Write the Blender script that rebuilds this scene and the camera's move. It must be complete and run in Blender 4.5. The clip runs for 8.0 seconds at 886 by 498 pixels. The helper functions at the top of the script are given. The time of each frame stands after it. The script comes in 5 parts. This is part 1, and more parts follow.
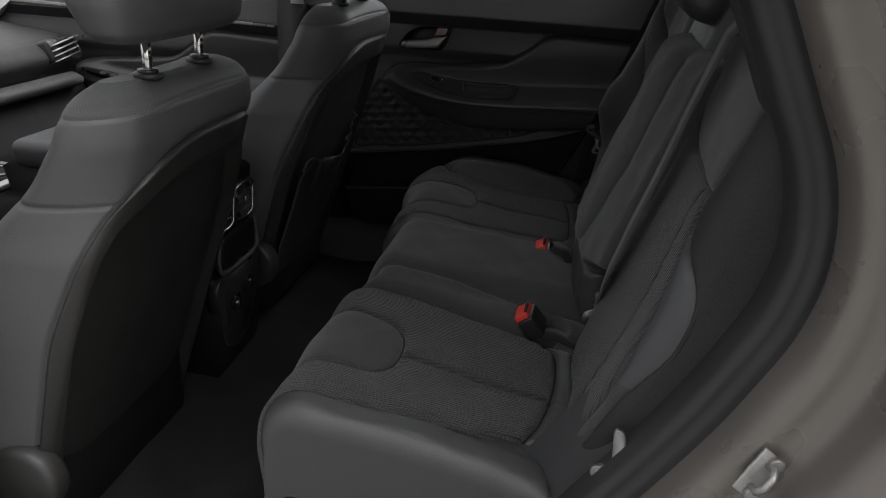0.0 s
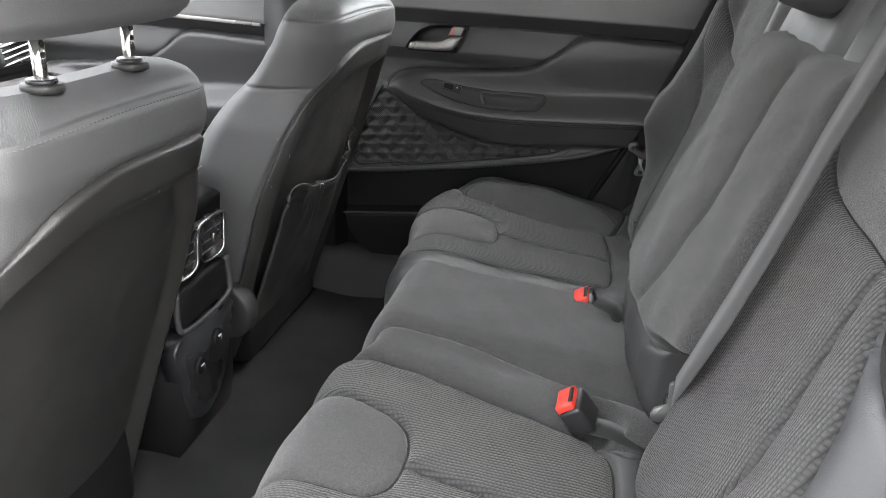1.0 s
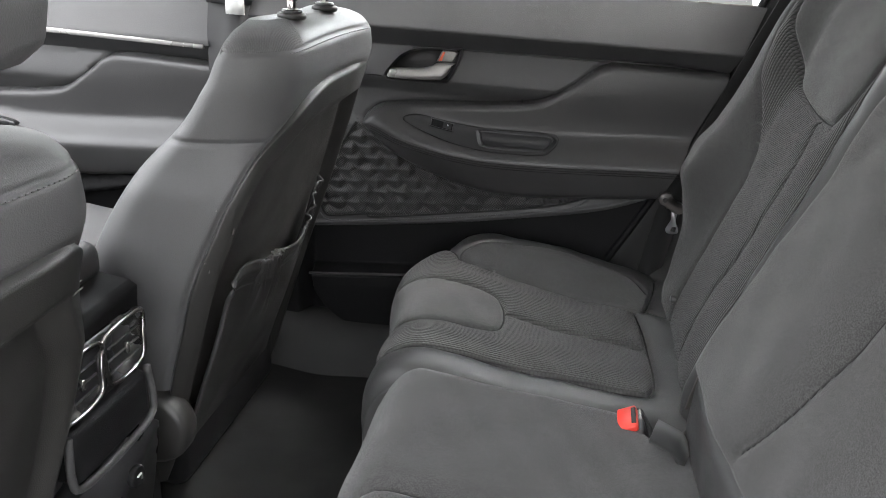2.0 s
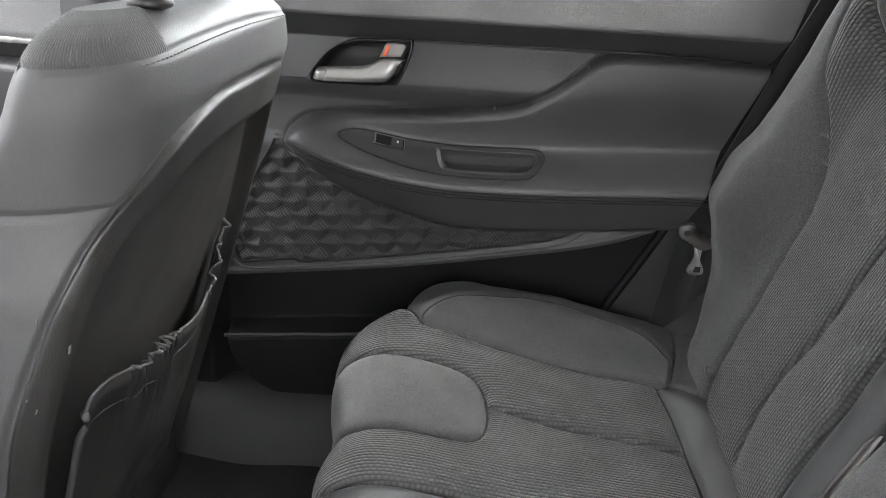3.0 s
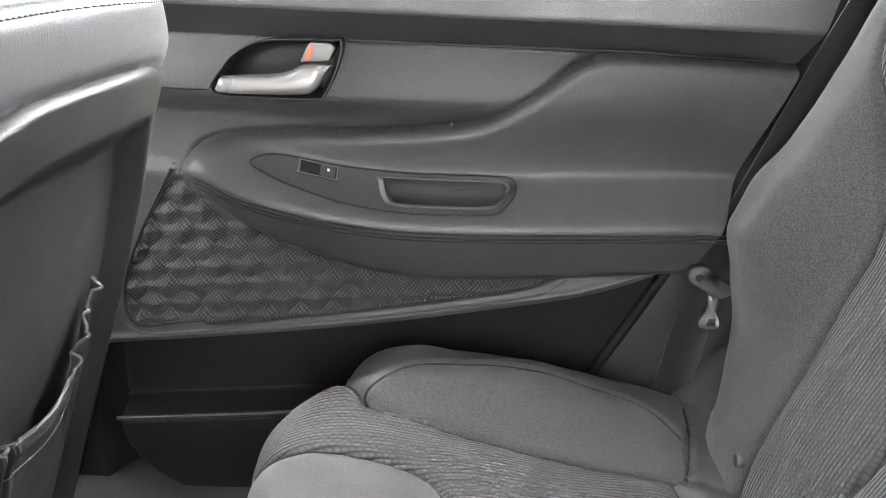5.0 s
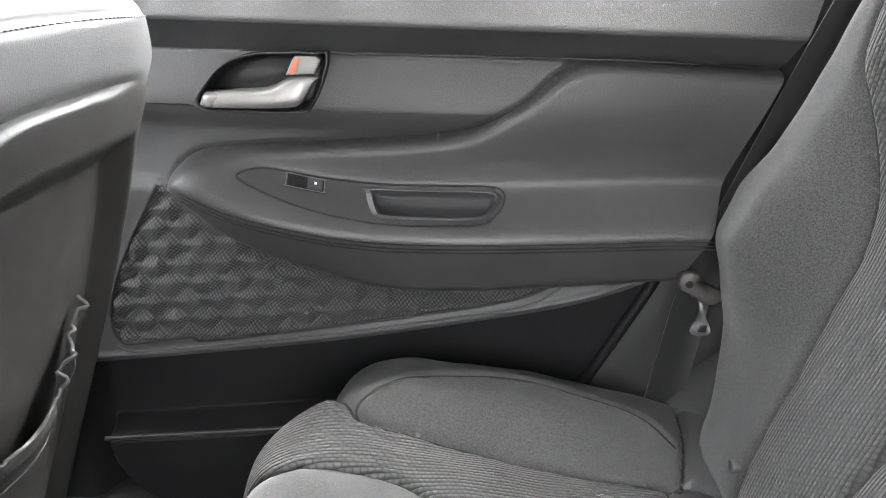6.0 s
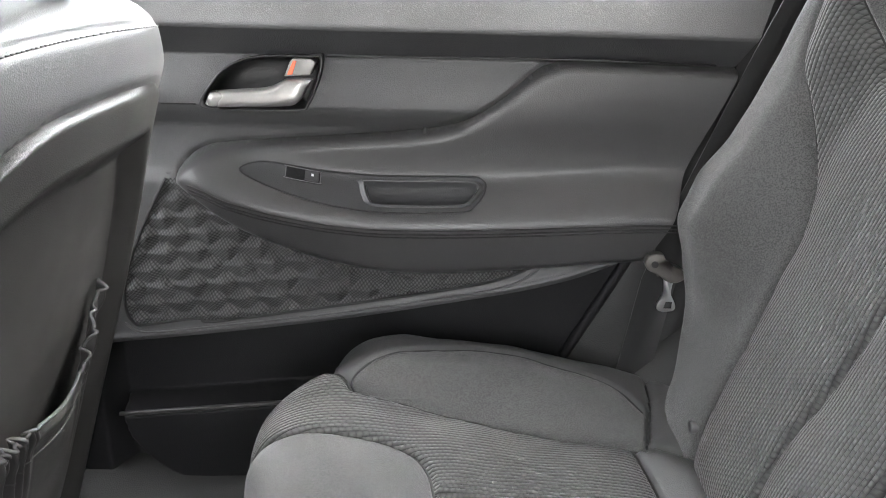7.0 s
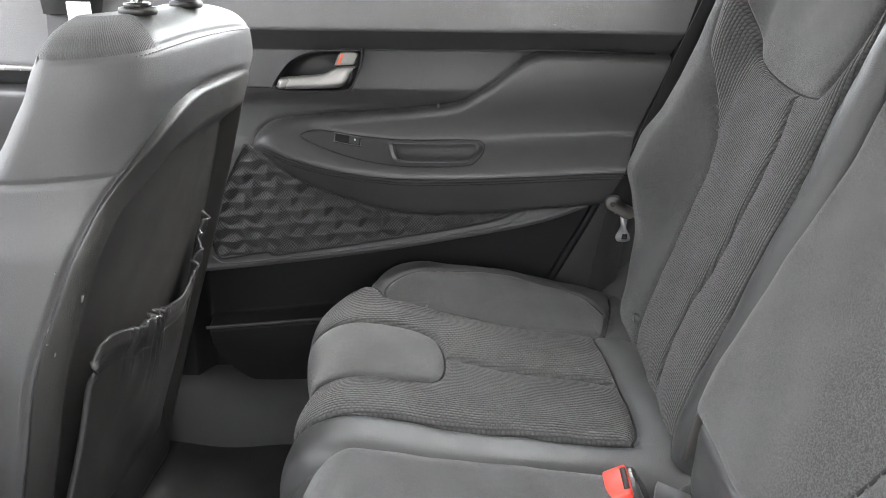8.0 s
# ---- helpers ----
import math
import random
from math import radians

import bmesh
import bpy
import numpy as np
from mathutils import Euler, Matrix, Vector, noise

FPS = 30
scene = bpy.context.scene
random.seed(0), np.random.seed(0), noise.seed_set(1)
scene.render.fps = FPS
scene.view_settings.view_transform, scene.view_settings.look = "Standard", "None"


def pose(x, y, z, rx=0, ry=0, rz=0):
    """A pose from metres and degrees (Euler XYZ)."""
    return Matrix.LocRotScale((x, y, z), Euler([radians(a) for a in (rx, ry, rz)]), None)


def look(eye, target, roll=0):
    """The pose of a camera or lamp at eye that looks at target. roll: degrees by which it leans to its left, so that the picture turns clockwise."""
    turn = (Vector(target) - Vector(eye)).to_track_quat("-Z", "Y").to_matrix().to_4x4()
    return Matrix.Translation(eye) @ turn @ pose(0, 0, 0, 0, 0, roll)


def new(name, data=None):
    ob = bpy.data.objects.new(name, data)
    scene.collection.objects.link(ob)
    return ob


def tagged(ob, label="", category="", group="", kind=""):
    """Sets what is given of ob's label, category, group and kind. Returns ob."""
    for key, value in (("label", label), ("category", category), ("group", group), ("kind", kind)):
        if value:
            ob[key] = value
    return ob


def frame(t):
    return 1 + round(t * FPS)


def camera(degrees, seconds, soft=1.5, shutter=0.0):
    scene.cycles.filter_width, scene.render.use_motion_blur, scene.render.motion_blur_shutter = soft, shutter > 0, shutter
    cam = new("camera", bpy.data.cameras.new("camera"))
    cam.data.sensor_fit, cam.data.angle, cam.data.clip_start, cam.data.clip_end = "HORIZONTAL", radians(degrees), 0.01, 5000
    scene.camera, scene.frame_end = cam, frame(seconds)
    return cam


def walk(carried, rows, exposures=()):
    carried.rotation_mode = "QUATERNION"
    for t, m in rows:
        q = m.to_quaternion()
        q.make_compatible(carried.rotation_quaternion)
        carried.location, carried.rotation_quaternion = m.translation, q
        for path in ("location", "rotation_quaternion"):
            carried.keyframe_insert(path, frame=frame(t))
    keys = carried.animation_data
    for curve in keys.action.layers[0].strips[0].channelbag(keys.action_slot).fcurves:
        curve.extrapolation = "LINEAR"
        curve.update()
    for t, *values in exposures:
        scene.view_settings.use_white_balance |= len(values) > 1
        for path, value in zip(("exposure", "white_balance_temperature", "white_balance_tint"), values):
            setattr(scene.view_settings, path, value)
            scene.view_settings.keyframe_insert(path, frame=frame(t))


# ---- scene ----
cam = camera(60.5, 8.0, 1.0)
PATH = [
    (0, (0.387, -0.132, 1.485), (0.053, 1.68, 0.708), 3.3),
    (0.5, (0.379, 0.008, 1.469), (0.015, 1.818, 0.7), 3.1),
    (1, (0.307, 0.201, 1.434), (-0.05, 2.011, 0.663), 3.3),
    (1.5, (0.198, 0.39, 1.435), (-0.099, 2.214, 0.672), 3.8),
    (1.7, (0.191, 0.45, 1.431), (-0.1, 2.281, 0.68), 3.9),
    (2.8, (0.138, 0.898, 1.412), (-0.045, 2.721, 0.611), 3.0),
    (3, (0.116, 0.95, 1.397), (-0.025, 2.775, 0.59), 3.1),
    (3.5, (0.119, 1.064, 1.36), (0.009, 2.895, 0.562), 3.4),
    (4, (0.124, 1.144, 1.342), (0.05, 2.989, 0.573), 3.9),
    (4.5, (0.115, 1.188, 1.335), (0.05, 3.037, 0.574), 3.2),
    (6, (0.116, 1.199, 1.328), (0.092, 3.068, 0.616), 1.9),
    (6.5, (0.114, 1.196, 1.327), (0.105, 3.06, 0.602), 1.9),
    (7, (0.127, 1.119, 1.349), (0.118, 2.981, 0.619), 1.5),
    (7.5, (0.138, 0.985, 1.361), (0.092, 2.842, 0.622), 1.0),
    (8, (0.155, 0.781, 1.362), (0.083, 2.652, 0.658), 0.5),
]

EXPOSURES = [(0, 1.1), (0.3, 2.5), (0.6, 3.4), (1.2, 3.85), (1.7, 3.85), (3.0, 4.3), (3.5, 4.8), (4.5, 5.2), (6.0, 5.15), (7.0, 5.05), (8.0, 4.6)]
walk(cam, [(t, look(eye, target, roll)) for t, eye, target, roll in PATH], EXPOSURES)

# ---- world and light: a bright overcast sky, weak wide sun high behind the car ----
SUN_TURN, SUN_HEIGHT = radians(75), radians(58)
world = bpy.data.worlds.new("sky")
scene.world = world
world.use_nodes = True
sky = world.node_tree.nodes.new("ShaderNodeTexSky")
sky.sky_type, sky.sun_disc = "NISHITA", False
sky.sun_elevation, sky.sun_rotation = SUN_HEIGHT, SUN_TURN
sky.air_density, sky.dust_density, sky.ozone_density = 1.0, 5.0, 1.0
back = world.node_tree.nodes["Background"]
back.inputs["Strength"].default_value = 0.15
cloud = world.node_tree.nodes.new("ShaderNodeHueSaturation")     # cloud cover greys the blue
cloud.inputs["Saturation"].default_value = 0.1
world.node_tree.links.new(sky.outputs[0], cloud.inputs["Color"])
up_way = world.node_tree.nodes.new("ShaderNodeTexCoord")          # an overcast sky is brightest overhead
up_part = world.node_tree.nodes.new("ShaderNodeSeparateXYZ")
overcast = world.node_tree.nodes.new("ShaderNodeMapRange")
overcast.inputs["To Min"].default_value, overcast.inputs["To Max"].default_value = 0.35, 2.2
dome = world.node_tree.nodes.new("ShaderNodeVectorMath")
dome.operation = "SCALE"
world.node_tree.links.new(up_way.outputs["Generated"], up_part.inputs[0])
world.node_tree.links.new(up_part.outputs["Z"], overcast.inputs["Value"])
world.node_tree.links.new(cloud.outputs[0], dome.inputs[0])
world.node_tree.links.new(overcast.outputs["Result"], dome.inputs["Scale"])
world.node_tree.links.new(dome.outputs[0], back.inputs["Color"])
sun = new("sun", bpy.data.lights.new("sun", "SUN"))
sun.data.energy, sun.data.angle, sun.data.color = 0.6, radians(60), (1.0, 0.97, 0.94)
sun.matrix_world = look((0, 0, 5), (-math.sin(SUN_TURN) * math.cos(SUN_HEIGHT), -math.cos(SUN_TURN) * math.cos(SUN_HEIGHT), 5 - math.sin(SUN_HEIGHT)))

# ---- helpers of this place ----
YC = 1.345            # the car's middle line
FLOOR = 0.51          # cabin floor


def sm(a, b, t):
    """Smooth step from 0 at a to 1 at b."""
    k = np.clip((t - a) / (b - a), 0, 1)
    return k * k * (3 - 2 * k)


def flow(t, xs, ys):
    """Smooth interpolation through a few pairs."""
    xs, ys = np.array(xs, float), np.array(ys, float)
    d = np.diff(ys) / np.diff(xs)
    m = np.concatenate([[d[0]], np.where(d[:-1] * d[1:] > 0, 2 * d[:-1] * d[1:] / np.where(d[:-1] + d[1:] == 0, 1, d[:-1] + d[1:]), 0), [d[-1]]])
    t = np.clip(t, xs[0], xs[-1])
    i = np.clip(np.searchsorted(xs, t, side="right") - 1, 0, len(xs) - 2)
    h = xs[i + 1] - xs[i]
    k = (t - xs[i]) / h
    return (ys[i] * (1 + 2 * k) * (1 - k) ** 2 + m[i] * h * k * (1 - k) ** 2 + ys[i + 1] * k * k * (3 - 2 * k) + m[i + 1] * h * k * k * (k - 1))


def spline(points, closed=False, n=8):
    """Catmull-Rom curve through a few control points."""
    p = np.array(points, float)
    if closed:
        q = np.vstack([p[-1], p, p[0], p[1]])
    else:
        q = np.vstack([2 * p[0] - p[1], p, 2 * p[-1] - p[-2]])
    out = []
    for i in range(1, len(q) - 2):
        a, b, c, d = q[i - 1:i + 3]
        for k in range(n):
            t = k / n
            out.append(0.5 * (2 * b + (c - a) * t + (2 * a - 5 * b + 4 * c - d) * t * t + (3 * b - a - 3 * c + d) * t ** 3))
    if not closed:
        out.append(q[-2])
    return np.array(out)


def away(U, V, line, closed=False):
    """Distance of plan points from a line."""
    U, V = np.asarray(U, float), np.asarray(V, float)
    pts = np.asarray(line, float)
    pts = np.vstack([pts, pts[:1]]) if closed else pts
    a, d = pts[:-1], np.diff(pts, axis=0)
    span = np.maximum((d * d).sum(1), 1e-12)
    if U.size < 2000:
        p, q = U.reshape(-1, 1) - a[:, 0], V.reshape(-1, 1) - a[:, 1]
        k = np.clip((p * d[:, 0] + q * d[:, 1]) / span, 0, 1)
        return np.sqrt(((p - k * d[:, 0]) ** 2 + (q - k * d[:, 1]) ** 2).min(1)).reshape(U.shape)
    best = np.full(U.shape, 81.0)
    for (ax, ay), (dx, dy), n in zip(a, d, span):
        p, q = U - ax, V - ay
        k = np.clip((p * dx + q * dy) / n, 0, 1)
        p -= k * dx
        q -= k * dy
        np.minimum(best, p * p + q * q, out=best)
    return np.sqrt(best)


def inside(U, V, loop):
    """Signed distance from a closed outline, negative inside."""
    U, V, loop = np.asarray(U, float), np.asarray(V, float), np.asarray(loop, float)
    nxt = np.roll(loop, -1, 0)
    rise = loop[:, 1] != nxt[:, 1]
    A, B = loop[rise], nxt[rise]
    slope = (B[:, 0] - A[:, 0]) / (B[:, 1] - A[:, 1])
    if U.size < 2000:
        u, v = U.reshape(-1, 1), V.reshape(-1, 1)
        odd = (((A[:, 1] > v) != (B[:, 1] > v)) & (u < slope * (v - A[:, 1]) + A[:, 0])).sum(1).reshape(U.shape) % 2 == 1
    else:
        odd = np.zeros(U.shape, bool)
        for (ax, ay), (bx, by), m in zip(A, B, slope):
            odd ^= ((ay > V) != (by > V)) & (U < m * (V - ay) + ax)
    d = away(U, V, loop, True)
    return np.where(odd, -d, d)


def thing(name, label, category, at=(0, 0, 0), group="", kind=""):
    ob = new(name)
    ob.empty_display_size = 0.05
    ob.location = at
    return tagged(ob, label, category, group, kind)


def place(ob, parent):
    """Parents ob so that its coordinates stay those of the car."""
    if parent is not None:
        ob.parent = parent
        q, base = parent, Vector()
        while q is not None:
            base += q.location
            q = q.parent
        ob.location = -base
    return ob


def part(name, bm, material, parent, label="", smooth=True):
    """Links a bmesh or a mesh as one mesh object under a thing or a part."""
    if isinstance(bm, bmesh.types.BMesh):
        bmesh.ops.recalc_face_normals(bm, faces=bm.faces)
        me = bpy.data.meshes.new(name)
        bm.to_mesh(me)
        bm.free()
    else:
        me = bm
    for f in me.polygons:
        f.use_smooth = smooth
    me.materials.append(material)
    ob = place(new(name, me), parent)
    return tagged(ob, label)


def mesh_of(name, verts, faces, uv=None):
    me = bpy.data.meshes.new(name)
    me.from_pydata(np.asarray(verts).tolist(), [], np.asarray(faces).tolist())
    if uv is not None:
        layer = me.uv_layers.new(name="UVMap")
        loops = np.empty(len(me.loops), np.int32)
        me.loops.foreach_get("vertex_index", loops)
        layer.data.foreach_set("uv", np.asarray(uv)[loops].astype(np.float32).ravel())
    return me


def sheet(f, us, vs, areas, parent, snap=True):
    """A soft surface f(U, V) cut along the outlines of its areas into parts: (name, material, label, signed distance or None).
    Returns the parts by name."""
    U, V = np.meshgrid(us, vs, indexing="ij")
    h = min(us[1] - us[0], vs[1] - vs[0])
    free = np.ones(U.shape, bool)
    if snap:
        for _, _, _, sd in areas:
            if sd is None:
                continue
            g, e = sd(U, V), 1e-4
            k = (np.abs(g) < 0.5 * h) & free
            free = free & ~k & (g > 0)
            a, b, g = U[k], V[k], g[k]
            gx, gy = (sd(a + e, b) - g) / e, (sd(a, b + e) - g) / e
            ok = np.hypot(gx, gy) > 0.5
            U, V = U.copy(), V.copy()
            U[k], V[k] = np.where(ok, a - g * gx, a), np.where(ok, b - g * gy, b)
    X, Y, Z = f(U, V)
    P = np.stack([X, Y, Z], -1).reshape(-1, 3)
    uv = np.stack([U, V], -1).reshape(-1, 2)
    nu, nv = U.shape
    idx = np.arange(nu * nv).reshape(nu, nv)
    Q = np.stack([idx[:-1, :-1], idx[1:, :-1], idx[1:, 1:], idx[:-1, 1:]], -1).reshape(-1, 4)
    if len(areas) > 1:
        # split the quads along the diagonal that follows an outline
        near = np.full(len(uv), 9.0)
        flat_u, flat_v = uv[:, 0], uv[:, 1]
        one, two = np.full(len(Q), 9.0), np.full(len(Q), 9.0)
        for _, _, _, sd in areas:
            if sd is not None:
                near = np.abs(sd(flat_u, flat_v))
                one = np.minimum(one, near[Q[:, 0]] + near[Q[:, 2]])
                two = np.minimum(two, near[Q[:, 1]] + near[Q[:, 3]])
        flip = (two < one)[:, None]
        Q = np.vstack([np.where(flip, Q[:, [0, 1, 3]], Q[:, [0, 1, 2]]), np.where(flip, Q[:, [1, 2, 3]], Q[:, [0, 2, 3]])])
    cu, cv = uv[Q, 0].mean(1), uv[Q, 1].mean(1)
    left = np.ones(len(Q), bool)
    made = {}
    for name, material, label, sd in areas:
        pick = left.copy()
        if sd is not None:
            pick &= sd(cu, cv) < 0
        left &= ~pick
        if not pick.any() or material is None:
            continue
        q = Q[pick]
        used, back_to = np.unique(q, return_inverse=True)
        me = mesh_of(name, P[used], back_to.reshape(-1, Q.shape[1]), uv[used])
        made[name] = part(name, me, material, parent, label)
    return made


def roll(v, lo, hi, r):
    """Rounds a sheet over its two edges: the place across and how far it has dropped."""
    y, drop = v.copy(), np.zeros_like(v)
    for edge, s in ((hi, 1), (lo, -1)):
        a = s * (v - edge) + r
        arc = (a > 0) & (a < r * math.pi / 2)
        y = np.where(arc, edge - s * r + s * r * np.sin(a / r), y)
        drop = np.where(arc, r * (1 - np.cos(a / r)), drop)
        over = a >= r * math.pi / 2
        y = np.where(over, edge, y)
        drop = np.where(over, r + a - r * math.pi / 2, drop)
    return y, drop


def along(points):
    """A smooth line (x, z) by its length, with its normal: functions of s, and the whole length."""
    c = spline(points, n=24)
    s = np.concatenate([[0], np.cumsum(np.hypot(*np.diff(c, axis=0).T))])
    t = np.gradient(c, axis=0)
    t /= np.hypot(t[:, 0], t[:, 1])[:, None]

    def at(q):
        return (np.interp(q, s, c[:, 0]), np.interp(q, s, c[:, 1]), np.interp(q, s, -t[:, 1]), np.interp(q, s, t[:, 0]))
    return at, s[-1]


def tube(points, r, n=8, flat=1.0, closed=False, ends=True):
    """A round or flattened rod along a line of points."""
    bm = bmesh.new()
    pts = [Vector(p) for p in points]
    rings, m = [], len(pts)
    for i, p in enumerate(pts):
        a, b = pts[(i - 1) % m if closed else max(i - 1, 0)], pts[(i + 1) % m if closed else min(i + 1, m - 1)]
        d = (b - a).normalized()
        side = d.cross(Vector((0, 0, 1)))
        if side.length < 1e-3:
            side = d.cross(Vector((0, 1, 0)))
        side.normalize()
        up = side.cross(d)
        rings.append([bm.verts.new(p + (side * math.cos(k * 2 * math.pi / n) + up * flat * math.sin(k * 2 * math.pi / n)) * r) for k in range(n)])
    for i in range(m if closed else m - 1):
        A, B = rings[i], rings[(i + 1) % m]
        for k in range(n):
            bm.faces.new((A[k], A[(k + 1) % n], B[(k + 1) % n], B[k]))
    if ends and not closed:
        bm.faces.new(rings[0])
        bm.faces.new(rings[-1])
    return bm


def block(sx, sy, sz, bevel=0.005, seg=3, m=None):
    """A box with rounded edges, centred, then put at m."""
    bm = bmesh.new()
    bmesh.ops.create_cube(bm, size=1)
    bmesh.ops.scale(bm, vec=(sx, sy, sz), verts=bm.verts)
    if bevel:
        bmesh.ops.bevel(bm, geom=bm.edges[:], offset=bevel, segments=seg, profile=0.5, affect="EDGES")
    if m is not None:
        bmesh.ops.transform(bm, matrix=m, verts=bm.verts)
    return bm


def slab(outline, a, b, frame_of, bevel=0.0, seg=2):
    """A plate with an outline of (p, q), from depth a to b; frame_of(p, q, d) gives the place."""
    bm = bmesh.new()
    lo = [bm.verts.new(frame_of(p, q, a)) for p, q in outline]
    hi = [bm.verts.new(frame_of(p, q, b)) for p, q in outline]
    n = len(lo)
    for i in range(n):
        bm.faces.new((lo[i], lo[(i + 1) % n], hi[(i + 1) % n], hi[i]))
    bm.faces.new(lo[::-1])
    top = bm.faces.new(hi)
    if bevel:
        bmesh.ops.bevel(bm, geom=top.edges[:], offset=bevel, segments=seg, profile=0.5, affect="EDGES")
    return bm


def ribbon(points, wide, thick):
    """A strap: points with a width direction each."""
    bm = bmesh.new()
    rows = []
    for i, (p, w) in enumerate(points):
        p, w = Vector(p), Vector(w).normalized()
        a, b = Vector(points[max(i - 1, 0)][0]), Vector(points[min(i + 1, len(points) - 1)][0])
        n = (b - a).cross(w).normalized() * thick / 2
        rows.append([bm.verts.new(p + w * wide / 2 * s + n * k) for s, k in ((-1, -1), (1, -1), (1, 1), (-1, 1))])
    for A, B in zip(rows[:-1], rows[1:]):
        for k in range(4):
            bm.faces.new((A[k], A[(k + 1) % 4], B[(k + 1) % 4], B[k]))
    bm.faces.new(rows[0])
    bm.faces.new(rows[-1])
    return bm


def rod(at, r, h, n=24, axis="z", bevel=0.0):
    bm = bmesh.new()
    bmesh.ops.create_cone(bm, cap_ends=True, segments=n, radius1=r, radius2=r, depth=h)
    if bevel:
        rim = [e for e in bm.edges if abs(e.verts[0].co.z - e.verts[1].co.z) < 1e-6]
        bmesh.ops.bevel(bm, geom=rim, offset=bevel, segments=2, profile=0.5, affect="EDGES")
    turn = {"z": (0, 0, 0), "x": (0, 90, 0), "y": (90, 0, 0)}[axis]
    bmesh.ops.transform(bm, matrix=pose(*at, *turn), verts=bm.verts)
    return bm


# ---- materials ----
def material(name, colour, rough=0.6, metal=0.0, grain=None, blotch=0.12, bump=0.0, bump_scale=900, spec=0.5, sheen=0.0, coords="Object", speck=1.0):
    """A surface with two scales of variation: fine grain and broad soft blotches, and fine relief."""
    m = bpy.data.materials.new(name)
    m.use_nodes = True
    t = m.node_tree
    bsdf = t.nodes["Principled BSDF"]
    bsdf.inputs["Roughness"].default_value = rough
    bsdf.inputs["Metallic"].default_value = metal
    bsdf.inputs["Specular IOR Level"].default_value = spec
    if sheen:
        bsdf.inputs["Sheen Weight"].default_value = sheen
        bsdf.inputs["Sheen Roughness"].default_value = 0.5
    co = t.nodes.new("ShaderNodeTexCoord")
    broad = t.nodes.new("ShaderNodeTexNoise")
    broad.inputs["Scale"].default_value, broad.inputs["Detail"].default_value = 9, 4
    fine = t.nodes.new("ShaderNodeTexNoise")
    fine.inputs["Scale"].default_value, fine.inputs["Detail"].default_value = grain or 350, 2
    t.links.new(co.outputs[coords], broad.inputs["Vector"])
    t.links.new(co.outputs[coords], fine.inputs["Vector"])
    mix = t.nodes.new("ShaderNodeMath")
    mix.operation = "ADD"
    t.links.new(broad.outputs["Fac"], mix.inputs[0])
    heavy = t.nodes.new("ShaderNodeMath")
    heavy.operation = "MULTIPLY_ADD"
    heavy.inputs[1].default_value, heavy.inputs[2].default_value = speck, 0.5 - 0.5 * speck
    t.links.new(fine.outputs["Fac"], heavy.inputs[0])
    t.links.new(heavy.outputs[0], mix.inputs[1])
    ramp = t.nodes.new("ShaderNodeMapRange")
    ramp.inputs["From Min"].default_value, ramp.inputs["From Max"].default_value = 0.6, 1.4
    ramp.inputs["To Min"].default_value, ramp.inputs["To Max"].default_value = 1 - blotch, 1 + blotch
    t.links.new(mix.outputs[0], ramp.inputs["Value"])
    tint = t.nodes.new("ShaderNodeVectorMath")
    tint.operation = "SCALE"
    tint.inputs[0].default_value = colour
    t.links.new(ramp.outputs["Result"], tint.inputs["Scale"])
    t.links.new(tint.outputs["Vector"], bsdf.inputs["Base Color"])
    wear = t.nodes.new("ShaderNodeMapRange")
    wear.inputs["From Min"].default_value, wear.inputs["From Max"].default_value = 0.3, 0.7
    wear.inputs["To Min"].default_value, wear.inputs["To Max"].default_value = max(rough - 0.08, 0.02), min(rough + 0.08, 1)
    t.links.new(broad.outputs["Fac"], wear.inputs["Value"])
    t.links.new(wear.outputs["Result"], bsdf.inputs["Roughness"])
    if bump:
        relief = t.nodes.new("ShaderNodeTexNoise" if bump_scale > 1200 else "ShaderNodeTexVoronoi")
        relief.inputs["Scale"].default_value = bump_scale
        t.links.new(co.outputs[coords], relief.inputs["Vector"])
        b = t.nodes.new("ShaderNodeBump")
        b.inputs["Strength"].default_value, b.inputs["Distance"].default_value = bump, 0.0006
        t.links.new(relief.outputs[0], b.inputs["Height"])
        t.links.new(b.outputs["Normal"], bsdf.inputs["Normal"])
    return m


def nodes_of(m):
    t = m.node_tree
    return t, t.nodes["Principled BSDF"]


def math_node(t, op, a, b=None):
    n = t.nodes.new("ShaderNodeMath")
    n.operation = op
    for k, v in enumerate((a, b)):
        if v is None:
            continue
        if isinstance(v, (int, float)):
            n.inputs[k].default_value = v
        else:
            t.links.new(v, n.inputs[k])
    return n.outputs[0]


